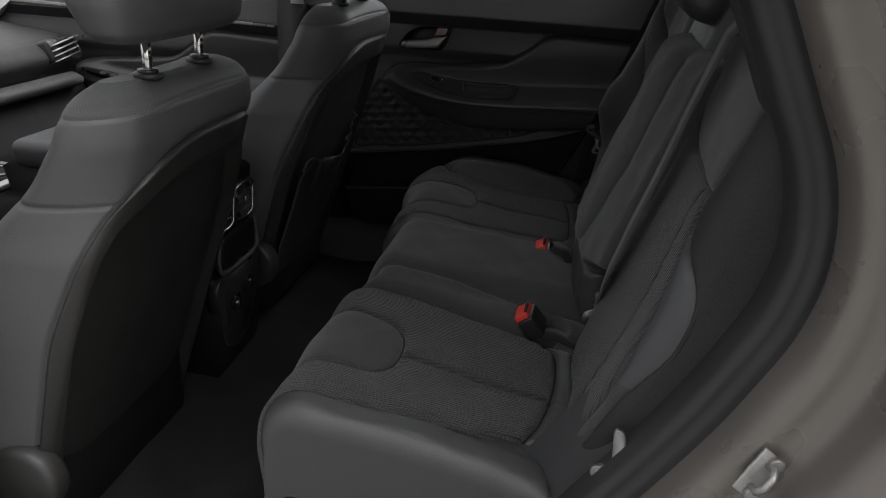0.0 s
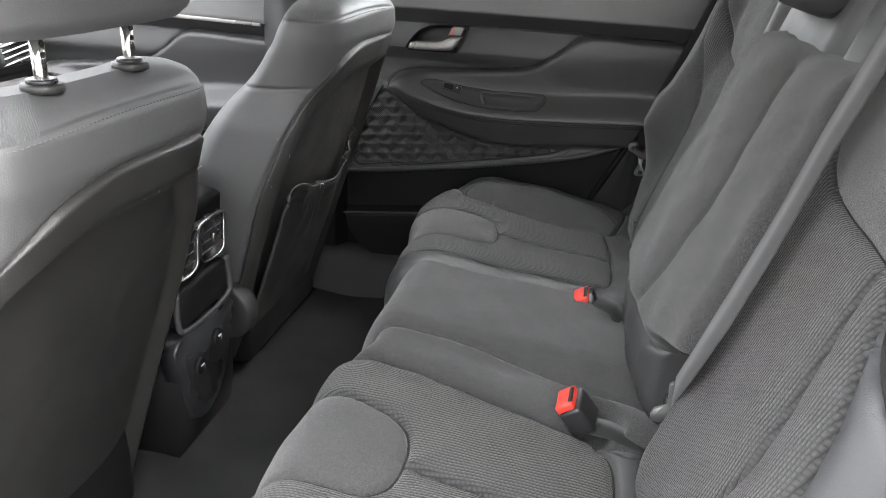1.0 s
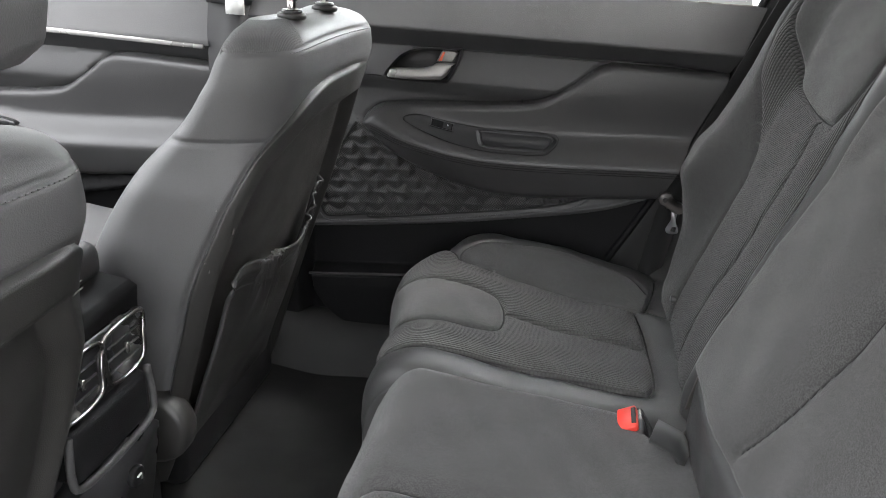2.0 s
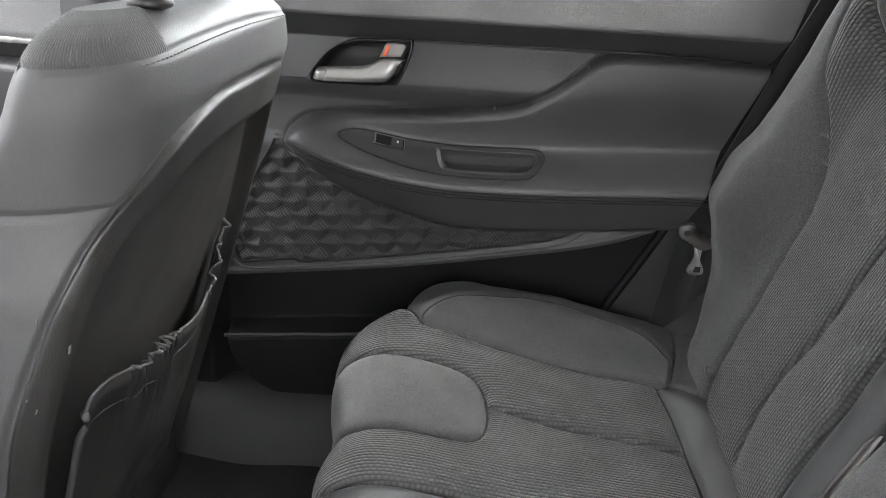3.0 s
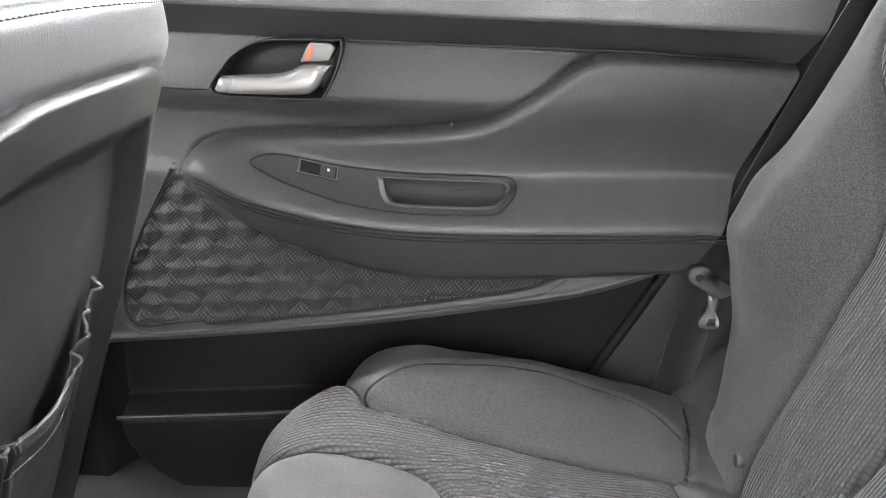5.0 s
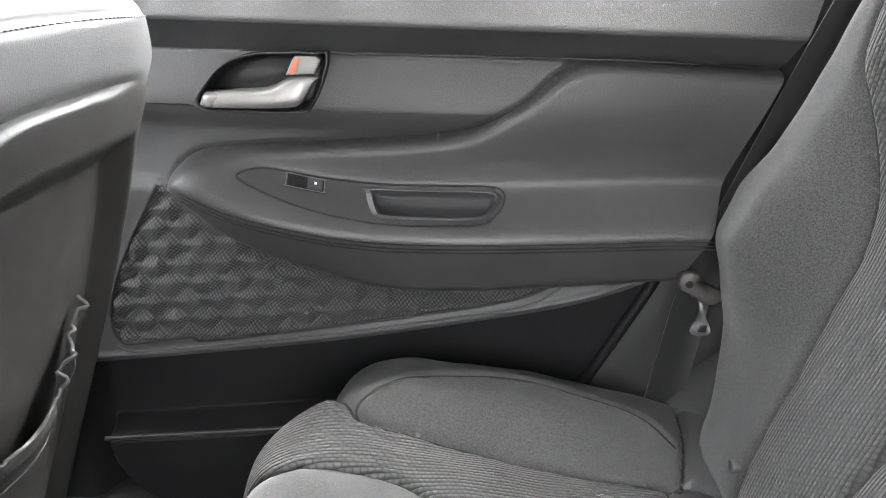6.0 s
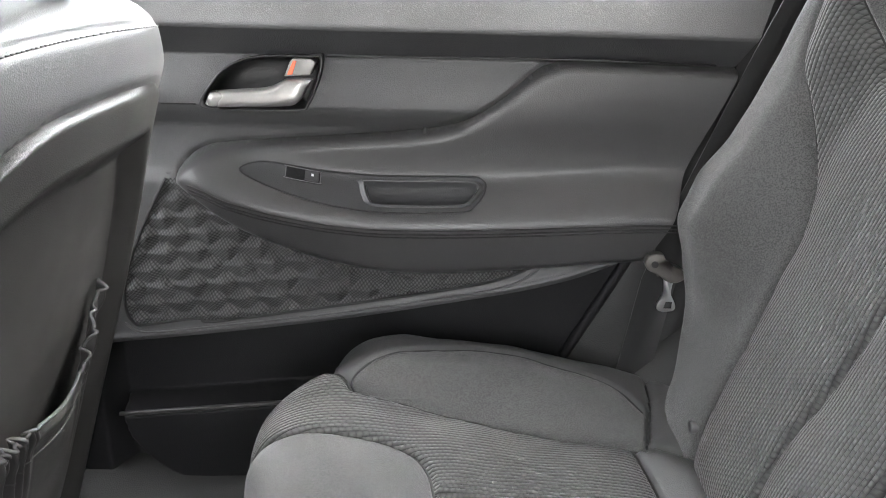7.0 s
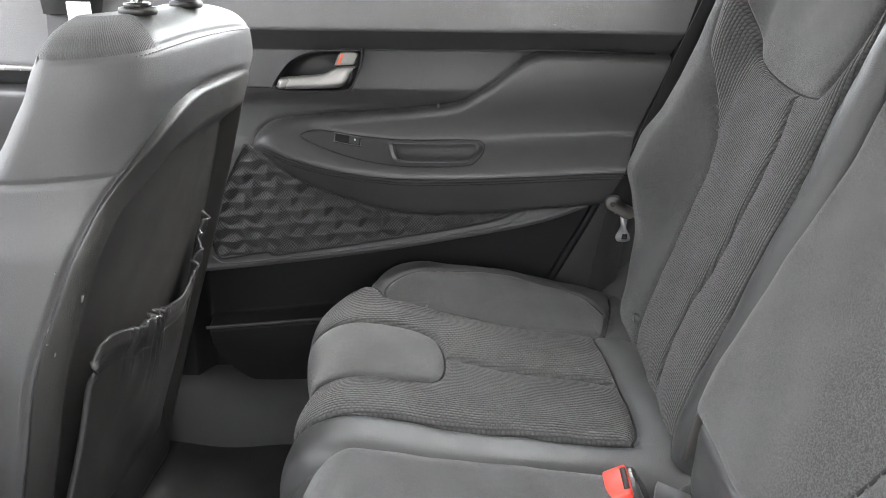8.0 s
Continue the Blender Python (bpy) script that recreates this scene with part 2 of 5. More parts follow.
def ribbed_cloth(name, colour, pitch=0.0062, dash=0.0085, swap=False, deep=0.9, dark=0.16):
    """Woven cloth with raised dashed cords in rows, along the sheet's first coordinate (metres)."""
    m = material(name, colour, rough=0.9, grain=700, blotch=0.14, sheen=0.15, spec=0.25)
    t, bsdf = nodes_of(m)
    co = t.nodes.new("ShaderNodeTexCoord")
    sep = t.nodes.new("ShaderNodeSeparateXYZ")
    t.links.new(co.outputs["UV"], sep.inputs[0])
    a, b = (sep.outputs["Y"], sep.outputs["X"]) if swap else (sep.outputs["X"], sep.outputs["Y"])
    row = math_node(t, "DIVIDE", b, pitch)
    half = math_node(t, "MULTIPLY", math_node(t, "FLOOR", row), 0.5)
    cord = math_node(t, "ABSOLUTE", math_node(t, "SINE", math_node(t, "MULTIPLY", row, math.pi)))
    along_it = math_node(t, "ADD", math_node(t, "DIVIDE", a, dash), half)
    knot = math_node(t, "ABSOLUTE", math_node(t, "SINE", math_node(t, "MULTIPLY", along_it, math.pi)))
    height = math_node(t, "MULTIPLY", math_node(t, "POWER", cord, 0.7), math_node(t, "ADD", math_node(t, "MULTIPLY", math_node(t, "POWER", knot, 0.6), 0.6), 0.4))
    bump = t.nodes.new("ShaderNodeBump")
    bump.inputs["Strength"].default_value, bump.inputs["Distance"].default_value = deep, 0.0022
    t.links.new(height, bump.inputs["Height"])
    t.links.new(bump.outputs["Normal"], bsdf.inputs["Normal"])
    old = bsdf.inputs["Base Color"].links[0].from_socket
    # shade in the gaps between cords is put into the base colour
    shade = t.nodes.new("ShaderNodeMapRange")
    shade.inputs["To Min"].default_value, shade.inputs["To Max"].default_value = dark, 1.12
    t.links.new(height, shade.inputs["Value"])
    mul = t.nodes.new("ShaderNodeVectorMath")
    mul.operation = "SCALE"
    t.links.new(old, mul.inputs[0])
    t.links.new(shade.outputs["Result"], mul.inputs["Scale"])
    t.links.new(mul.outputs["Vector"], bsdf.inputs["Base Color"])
    return m


def dotted_cloth(name, colour, pitch=0.0032):
    """Speaker mesh cloth: rows of tiny round holes."""
    m = material(name, colour, rough=0.75, grain=500, blotch=0.12)
    t, bsdf = nodes_of(m)
    co = t.nodes.new("ShaderNodeTexCoord")
    sep = t.nodes.new("ShaderNodeSeparateXYZ")
    t.links.new(co.outputs["UV"], sep.inputs[0])
    p = math_node(t, "DIVIDE", math_node(t, "ADD", sep.outputs["X"], sep.outputs["Y"]), pitch)
    q = math_node(t, "DIVIDE", math_node(t, "SUBTRACT", sep.outputs["X"], sep.outputs["Y"]), pitch)
    hole = math_node(t, "MULTIPLY", math_node(t, "SINE", math_node(t, "MULTIPLY", p, math.pi)), math_node(t, "SINE", math_node(t, "MULTIPLY", q, math.pi)))
    height = math_node(t, "POWER", math_node(t, "ABSOLUTE", hole), 0.5)
    bump = t.nodes.new("ShaderNodeBump")
    bump.inputs["Strength"].default_value, bump.inputs["Distance"].default_value = 0.6, 0.0012
    t.links.new(height, bump.inputs["Height"])
    t.links.new(bump.outputs["Normal"], bsdf.inputs["Normal"])
    old = bsdf.inputs["Base Color"].links[0].from_socket
    shade = t.nodes.new("ShaderNodeMapRange")
    shade.inputs["From Min"].default_value = 0.25
    shade.inputs["To Min"].default_value, shade.inputs["To Max"].default_value = 0.03, 1.25
    t.links.new(height, shade.inputs["Value"])
    mul = t.nodes.new("ShaderNodeVectorMath")
    mul.operation = "SCALE"
    t.links.new(old, mul.inputs[0])
    t.links.new(shade.outputs["Result"], mul.inputs["Scale"])
    t.links.new(mul.outputs["Vector"], bsdf.inputs["Base Color"])
    return m


def glass(name, tint):
    m = bpy.data.materials.new(name)
    m.use_nodes = True
    t, bsdf = nodes_of(m)
    bsdf.inputs["Base Color"].default_value = (*tint, 1)
    bsdf.inputs["Transmission Weight"].default_value = 1
    bsdf.inputs["Roughness"].default_value = 0.0
    bsdf.inputs["IOR"].default_value = 1.05
    return m


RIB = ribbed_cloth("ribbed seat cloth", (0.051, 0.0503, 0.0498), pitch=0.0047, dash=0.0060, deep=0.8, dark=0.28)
PLAIN = material("heathered seat cloth", (0.046, 0.0455, 0.045), rough=0.92, grain=720, blotch=0.34, bump=0.9, bump_scale=1500, sheen=0.18, spec=0.2, speck=5.4)
HIDE = material("grey leatherette", (0.043, 0.0427, 0.043), rough=0.45, grain=600, blotch=0.08, bump=0.35, bump_scale=700)
HIDE_FRONT = material("mid grey leatherette", (0.072, 0.0714, 0.0728), rough=0.5, grain=600, blotch=0.08, bump=0.3, bump_scale=700)
HIDE_DARK = material("charcoal leatherette", (0.041, 0.0402, 0.0406), rough=0.38, grain=600, blotch=0.1, bump=0.35, bump_scale=700)
SHELL = material("hard grained plastic", (0.023, 0.0223, 0.0212), rough=0.42, grain=500, blotch=0.14, bump=0.28, bump_scale=750)
TRIM = material("grained door plastic", (0.047, 0.0464, 0.0470), rough=0.52, grain=620, blotch=0.13, bump=0.35, bump_scale=800, speck=2.2)
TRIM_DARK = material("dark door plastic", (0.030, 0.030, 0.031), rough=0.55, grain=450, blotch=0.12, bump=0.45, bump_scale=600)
LOWER = material("black lower plastic", (0.009, 0.009, 0.0095), rough=0.55, grain=450, blotch=0.15, bump=0.4, bump_scale=600, spec=0.15)
LOWER_GREY = material("dark grained side plastic", (0.022, 0.022, 0.0213), rough=0.55, grain=450, blotch=0.15, bump=0.4, bump_scale=600, spec=0.25)
GLOSS = material("smooth black plastic", (0.02, 0.02, 0.021), rough=0.28, blotch=0.05)
CUP = material("moulded cup plastic", (0.030, 0.030, 0.031), rough=0.36, blotch=0.08, bump=0.2, bump_scale=700)
HIDE_BLACK = material("black leatherette", (0.019, 0.0185, 0.018), rough=0.36, grain=600, blotch=0.1, bump=0.3, bump_scale=700)
CLOTH_SIDE = material("dark side cloth", (0.030, 0.0298, 0.0295), rough=0.85, grain=700, blotch=0.2, bump=0.6, bump_scale=1500, spec=0.2, speck=2.0)
HIDE_PALE = material("pale grey leatherette", (0.050, 0.0505, 0.0525), rough=0.6, grain=600, blotch=0.08, bump=0.3, bump_scale=700)
BOWL = material("bowl plastic", (0.018, 0.018, 0.0185), rough=0.4, blotch=0.06, bump=0.2, bump_scale=700)
FLAP = material("brown-grey vinyl", (0.06, 0.054, 0.05), rough=0.4, blotch=0.1)
LOCK = material("grey lock plastic", (0.20, 0.195, 0.185), rough=0.4, blotch=0.05)
SATIN = material("satin silver", (0.36, 0.35, 0.34), rough=0.33, metal=0.6, blotch=0.03)
CHROME = material("bright chrome", (0.72, 0.70, 0.67), rough=0.16, metal=1.0, blotch=0.02)
GRIP = material("brown-grey belt plastic", (0.065, 0.06, 0.056), rough=0.45, blotch=0.06)
TONGUE = material("dull tongue steel", (0.26, 0.26, 0.255), rough=0.42, metal=0.8, blotch=0.06)
STEEL = material("belt tongue steel", (0.5, 0.5, 0.51), rough=0.3, metal=1.0, blotch=0.05)
RED = material("red buckle plastic", (0.62, 0.045, 0.03), rough=0.35, blotch=0.05)
ORANGE = material("orange lock mark", (0.75, 0.13, 0.05), rough=0.4, blotch=0.04)
WHITE = material("white print", (0.75, 0.75, 0.75), rough=0.6, blotch=0.03)
STRAP = ribbed_cloth("belt webbing", (0.028, 0.028, 0.028), pitch=0.0022, dash=0.004, deep=0.3, dark=0.7)
# near belt's copy of the webbing, its base colour paled for the light on it
STRAP_LIT = ribbed_cloth("belt webbing paled for light", (0.075, 0.075, 0.075), pitch=0.0022, dash=0.004, deep=0.3, dark=0.7)
STRAP_BLACK = ribbed_cloth("black belt webbing", (0.012, 0.012, 0.012), pitch=0.0022, dash=0.004, deep=0.3, dark=0.7)
CARPET = material("black carpet", (0.019, 0.019, 0.0185), rough=1.0, grain=900, blotch=0.5, bump=0.9, bump_scale=1600, spec=0.1)
RUBBER = material("door seal rubber", (0.02, 0.02, 0.02), rough=0.55, blotch=0.1)
PAINT = material("brown-grey car paint", (0.16, 0.145, 0.132), rough=0.3, metal=0.35, grain=2500, blotch=0.08)
HEADLINER = material("pale headliner cloth", (0.68, 0.675, 0.66), rough=0.95, grain=900, blotch=0.06)
MESH = dotted_cloth("speaker mesh cloth", (0.060, 0.059, 0.059), pitch=0.0052)
ZINC = material("dull zinc plate", (0.30, 0.29, 0.28), rough=0.5, metal=0.7, blotch=0.2)
SCUFF = material("pale scuff", (0.16, 0.155, 0.15), rough=0.7, blotch=0.2)
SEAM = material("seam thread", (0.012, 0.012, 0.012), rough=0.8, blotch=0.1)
THREAD_DARK = material("dull grey binding", (0.045, 0.045, 0.045), rough=0.7, blotch=0.1)
THREAD = material("grey stitch", (0.13, 0.13, 0.13), rough=0.8, blotch=0.1)
GROUND_GREY = material("unseen ground grey", (0.13, 0.128, 0.124), rough=0.92, grain=60, blotch=0.22, bump=0.5, bump_scale=90)
PANE = glass("window glass", (0.9, 0.93, 0.92))

# ---- the car's shell: floor, sides, roof, pillars, ground ----
def shell_piece(name, bm, mat, label, category, smooth=False):
    return tagged(part(name, bm, mat, None, smooth=smooth), label, category, kind="structure")


# unseen ground, its tone picked to bounce light up into the cabin
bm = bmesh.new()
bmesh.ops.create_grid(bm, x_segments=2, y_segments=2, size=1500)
shell_piece("ground", bm, GROUND_GREY, "unseen ground under the car, grey picked to bounce light", "ground")


def carpet_floor(U, V):
    """The rear floor: a shallow tunnel in the middle, rising at the sills and under the seats."""
    Z = FLOOR + 0.012 * np.exp(-((V - YC) / 0.16) ** 4)
    Z = Z + 0.006 * np.sin(23 * U + 9 * V) * np.sin(17 * V)
    return U, V, Z


sheet(carpet_floor, np.linspace(-1.5, 0.55, 90), np.linspace(0.66, 2.03, 60), [("floor", CARPET, "black carpeted car floor", None)], None)
tagged(bpy.data.objects["floor"], category="floor", kind="structure")
for name, y0, s in (("sill_far", 2.03, 1), ("sill_near", 0.66, -1)):
    prof = spline([(-0.03, 0.50), (-0.012, 0.545), (0.012, 0.585), (0.05, 0.605), (0.11, 0.605), (0.13, 0.56), (0.14, 0.40)], n=5)
    bm = bmesh.new()
    rings = []
    for x in np.linspace(-1.6, 0.75 if s > 0 else 0.2, 40):
        lift = 0.32 * float(sm(0.12, 0.62, x)) + 0.05 * float(sm(-0.2, 0.1, x))
        rings.append([bm.verts.new((x, y0 + s * (p - 0.03), q + lift)) for p, q in prof])
    for A, B in zip(rings[:-1], rings[1:]):
        for k in range(len(A) - 1):
            bm.faces.new((A[k], A[k + 1], B[k + 1], B[k]))
    shell_piece(name, bm, LOWER_GREY, "dark plastic door sill trim beside the carpet", "sill", True)

# roof, rear end, front end
def roof_skin(U, V):
    return U, V, 1.80 - 0.08 * ((V - YC) / 0.7) ** 2 - 0.10 * sm(0.6, 2.0, U) - 0.10 * sm(-0.5, -1.1, U)


sheet(roof_skin, np.linspace(-0.75, 1.9, 30), np.linspace(0.72, 1.97, 24), [("ceiling", HEADLINER, "pale grey cloth headliner", None)], None)
tagged(bpy.data.objects["ceiling"], category="headliner", kind="structure")
sheet(lambda U, V: (U, V, roof_skin(U, V)[2] + 0.04), np.linspace(-0.78, 1.95, 30), np.linspace(0.66, 2.03, 24), [("roof", PAINT, "brown-grey painted car roof", None)], None)
tagged(bpy.data.objects["roof"], category="roof", kind="structure")


def wall_piece(name, outline, y0, y1, mat, label, category):
    """A piece of the car's side: an outline in (x, z) between two planes across."""
    return shell_piece(name, slab(outline, y0, y1, lambda p, q, d: (p, d, q)), mat, label, category)


for name, y0, y1, s in (("far", 2.12, 2.17, 1), ("near", 0.52, 0.56, -1)):
    wall_piece("roof_rail_" + name, [(-0.95, 1.63), (1.9, 1.58), (1.9, 1.70), (-0.75, 1.75)], y0 - s * 0.1, y1 - s * 0.06, HEADLINER, "pale roof rail trim", "trim")
    wall_piece("pillar_front_" + name, [(-1.62, 1.12), (-1.55, 1.12), (-0.86, 1.64), (-0.95, 1.66)], y0 - s * 0.08, y1, HEADLINER, "slanting pillar beside the windscreen", "pillar")
    wall_piece("pillar_rear_" + name, [(1.45, 1.1), (1.75, 1.1), (1.7, 1.64), (1.4, 1.64)], y0 - s * 0.02, y1, HEADLINER, "grey rear pillar trim", "pillar")
wall_piece("rear_side_far", [(0.1, 0.45), (1.9, 0.45), (1.9, 1.30), (0.1, 1.30)], 2.172, 2.20, TRIM_DARK, "dark side trim of the boot", "wall")
wall_piece("rear_side_near", [(0.78, 0.45), (1.9, 0.45), (1.9, 1.30), (0.78, 1.30)], 0.53, 0.56, TRIM_DARK, "dark side trim of the boot", "wall")
wall_piece("front_side_near", [(-1.7, 0.4), (-0.5, 0.4), (-0.5, 1.22), (-1.7, 1.2)], 0.53, 0.6, TRIM_DARK, "closed front door of dark plastic", "door")
wall_piece("pillar_middle_near", [(-0.56, 0.5), (-0.44, 0.5), (-0.42, 1.66), (-0.54, 1.66)], 0.52, 0.6, TRIM_DARK, "dark pillar between the doors", "pillar")
wall_piece("firewall", [(0.6, 0.4), (2.1, 0.4), (2.1, 1.1), (0.6, 1.1)], -1.75, -1.7, LOWER, "dark bulkhead behind the dashboard", "wall")
bpy.data.objects["firewall"].matrix_world = Matrix(((0, 1, 0, 0), (1, 0, 0, 0), (0, 0, 1, 0), (0, 0, 0, 1)))
wall_piece("tailgate", [(0.6, 0.4), (2.1, 0.4), (2.1, 1.15), (0.6, 1.15)], 1.85, 1.9, LOWER, "dark tailgate trim", "wall")
bpy.data.objects["tailgate"].matrix_world = Matrix(((0, 1, 0, 0), (1, 0, 0, 0), (0, 0, 1, 0), (0, 0, 0, 1)))

# far pillar between the doors, with its pale cloth top and the belt cover
pillar = thing("pillar_middle_far", "grey pillar between the far doors with a paper tag", "pillar", (-0.5, 2.1, 0.6), kind="structure")
part("pillar_lower", slab(spline([(-0.57, 0.5), (-0.43, 0.5), (-0.455, 0.9), (-0.46, 1.29), (-0.545, 1.29), (-0.55, 0.9)], True, 4), 2.05, 2.14, lambda p, q, d: (p, d, q)), TRIM_DARK, pillar)
part("pillar_upper", slab([(-0.545, 1.28), (-0.455, 1.28), (-0.44, 1.66), (-0.54, 1.66)], 2.04, 2.13, lambda p, q, d: (p, d - 0.2 * (q - 1.28), q)), TRIM, pillar)
part("tag", slab([(-0.50, 1.262), (-0.462, 1.262), (-0.462, 1.30), (-0.50, 1.30)], 2.030, 2.034, lambda p, q, d: (p, d, q)), HEADLINER, pillar, "pale paper tag")


# ---- far doors ----
ARCH = [(-0.229, 1.062), (-0.222, 1.082), (-0.195, 1.103), (-0.152, 1.112), (-0.019, 1.124), (0.08, 1.134), (0.135, 1.146), (0.186, 1.176),
        (0.228, 1.212), (0.25, 1.223), (0.284, 1.229), (0.442, 1.225), (0.60, 1.220)]
UNDER = [(-0.229, 1.062), (-0.162, 1.013), (-0.094, 0.982), (-0.01, 0.955), (0.075, 0.944), (0.188, 0.950), (0.368, 0.970), (0.60, 1.0)]
arch_line, under_line = spline(ARCH, n=6), spline(UNDER, n=6)
bolster_loop = np.vstack([arch_line, under_line[::-1][:-1]])
mesh_loop = np.vstack([spline([(-0.245, 1.062), (-0.283, 0.99), (-0.308, 0.925), (-0.312, 0.88), (-0.303, 0.858), (-0.285, 0.856), (-0.215, 0.868),
                               (-0.19, 0.864), (-0.027, 0.892), (0.12, 0.919), (0.2, 0.937), (0.245, 0.956)], n=5),
                       spline(UNDER, n=6)[:38][::-1]])
lip_loop = spline([(-0.24, 1.075), (-0.35, 1.08), (-0.47, 1.08), (-0.48, 0.92), (-0.47, 0.81), (-0.325, 0.828), (-0.19, 0.846), (-0.027, 0.871), (0.12, 0.899), (0.262, 0.929),
                   (0.35, 0.960), (0.40, 0.990), (0.30, 0.99), (0.0, 0.98), (-0.15, 1.04)], True, 6)
trim_loop = np.vstack([[(-0.031, 1.2255), (0.234, 1.2275)], arch_line[:50][::-1] + [0.004, -0.012], [(-0.245, 1.07), (-0.44, 1.07), (-0.44, 1.165), (-0.19, 1.164)],
                       spline([(-0.182, 1.166), (-0.165, 1.195), (-0.135, 1.2225), (-0.09, 1.2255)], n=4)])


def fold(x):
    """Height of the stitched fold along the armrest."""
    return flow(x, [-0.23, -0.207, -0.145, -0.08, -0.015, 0.05, 0.116, 0.25, 0.374, 0.6], [1.064, 1.068, 1.050, 1.035, 1.025, 1.021, 1.022, 1.029, 1.037, 1.043])


def door_depth(U, V, detail=True):
    """How far the door's lining stands into the cabin at (x, z)."""
    lower = inside(U, V, lip_loop)
    d_b = inside(U, V, bolster_loop)
    top = 0.034 - 0.42 * np.clip(V - 1.262, 0, 1)
    band = flow(V, [1.226, 1.231, 1.252, 1.262, 1.266], [0.006, 0.010, 0.026, 0.034, 0.034])
    insert = flow(V, [1.05, 1.10, 1.130, 1.158, 1.166, 1.222, 1.228], [-0.004, -0.008, -0.004, 0.016, 0.019, 0.006, 0.003])
    p = np.where(V > 1.262, top, np.where(V > 1.226, band, insert))
    # below the armrest: the dark lower lining with the map pocket
    brim = 0.719 + 0.115 * (U + 0.33)
    well = -0.022 + 0.042 * sm(-0.34, -0.37, U)
    pocket = 0.036 - 0.10 * np.clip(brim - V - 0.03, 0, 1) + 0.003 * np.exp(-((brim - V) / 0.004) ** 2)
    d_p = inside(U, V, pocket_loop)
    well = np.where(V < brim + 0.01, well + (pocket - well) * sm(0.004, -0.008, d_p), well)
    ledge = 0.004 + 0.018 * sm(1.04, 0.88, V)
    p = np.where((V < 1.05) & (d_b > 0), well, p)
    p = np.where(lower < 0, np.where(V > 1.0, p + (ledge - p) * sm(0, 0.025, -lower), ledge + 0.004 * np.exp(-((lower + 0.007) / 0.004) ** 2)), p)
    edge = (lower >= 0) & (V < 1.0) & (d_b > 0)
    p = np.where(edge, well + (ledge - well) * (1 - sm(0.0, 0.009, lower)), p)
    # speaker cloth with pressed three-sided scales
    d_m = inside(U, V, mesh_loop)
    if detail:
        row_h, pitch = 0.0235, 0.042
        W = V - 0.10 * U
        near_row = np.round(W / row_h)
        tilt = np.full(U.shape, -1.0)
        for dr in (-1, 0, 1):
            r = near_row + dr
            shift = 0.5 * np.mod(r, 2) + 0.07 * np.sin(r * 2.3)
            near_col = np.round(U / pitch - shift)
            for dc in (-1, 0, 1):
                u, w = U - (near_col + dc + shift) * pitch, W - r * row_h
                peak = 0.0165 - np.where(w > 0, 1.0 * w, -0.55 * w) - np.where(u > 0, 0.85 * u, -0.36 * u)
                tilt = np.maximum(tilt, peak)
        tilt = np.clip(tilt, 0, 1)
    else:
        tilt = 0.0
    p = np.where(d_m < 0, ledge - 0.008 * sm(0, 0.004, -d_m) + tilt * sm(0, 0.006, -d_m), p)
    # armrest and padded upper part
    zf = fold(U)
    nose = np.sqrt(np.clip(1 - np.clip((-0.10 - U) / 0.129, 0, 1) ** 2, 0, 1))
    reach = 0.026 + 0.046 * nose
    up = (V - zf)
    shelf = reach * (1 - 0.74 * sm(0.0, 0.062, up)) + 0.012 * sm(0.06, 0.16, up)
    pad = shelf - 0.45 * 0.5 * (np.hypot(up, 0.020) - up)
    edge_in = np.clip(-d_b, 0, 0.5)
    base = np.minimum(p, pad)
    k = np.sqrt(np.clip(1 - (1 - np.clip(edge_in / 0.016, 0, 1)) ** 2, 0, 1))
    p = np.where(d_b < 0, base + (pad - base) * k, p) - 0.0035 * np.exp(-(d_b / 0.0034) ** 2)
    return p


def door_face(dx=0.0, dz=0.0, detail=True):
    def f(U, V):
        p = door_depth(U, V, detail)
        return U + dx, 2.08 - p, V + dz
    return f


REAR = [(0.165, 0.53), (0.302, 0.809), (0.376, 0.959), (0.414, 1.057), (0.481, 1.239), (0.52, 1.345)]
door_edge = np.vstack([REAR, [(-0.46, 1.345), (-0.46, 0.53)]])
pocket_loop = np.vstack([[(-0.340, 0.718), (0.4, 0.803), (0.4, 0.56), (0.0, 0.572)], spline([(-0.12, 0.574), (-0.19, 0.580), (-0.262, 0.598), (-0.305, 0.632), (-0.332, 0.675)], n=4)])
bolster_sd = lambda U, V: inside(U, V, bolster_loop)
mesh_sd = lambda U, V: inside(U, V, mesh_loop)
trim_sd = lambda U, V: inside(U, V, trim_loop)
lip_sd = lambda U, V: inside(U, V, lip_loop)
out_sd = lambda U, V: -inside(U, V, door_edge)
low_sd = lambda U, V: V - 1.03
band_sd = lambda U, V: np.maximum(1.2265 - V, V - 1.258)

bowl = spline([(-0.1800, 1.163), (-0.164, 1.194), (-0.143, 1.213), (-0.117, 1.2225), (-0.09, 1.2255), (-0.045, 1.2265), (-0.031, 1.2255), (-0.036, 1.198), (-0.050, 1.168), (-0.062, 1.1615), (-0.12, 1.1600)], True, 6)
cup_rim = spline([(0.024, 0.050), (0.09, 0.0505), (0.150, 0.050), (0.163, 0.047), (0.164, 0.041), (0.153, 0.031), (0.140, 0.027), (0.09, 0.0265), (0.040, 0.027), (0.028, 0.031), (0.021, 0.045)], True, 5)
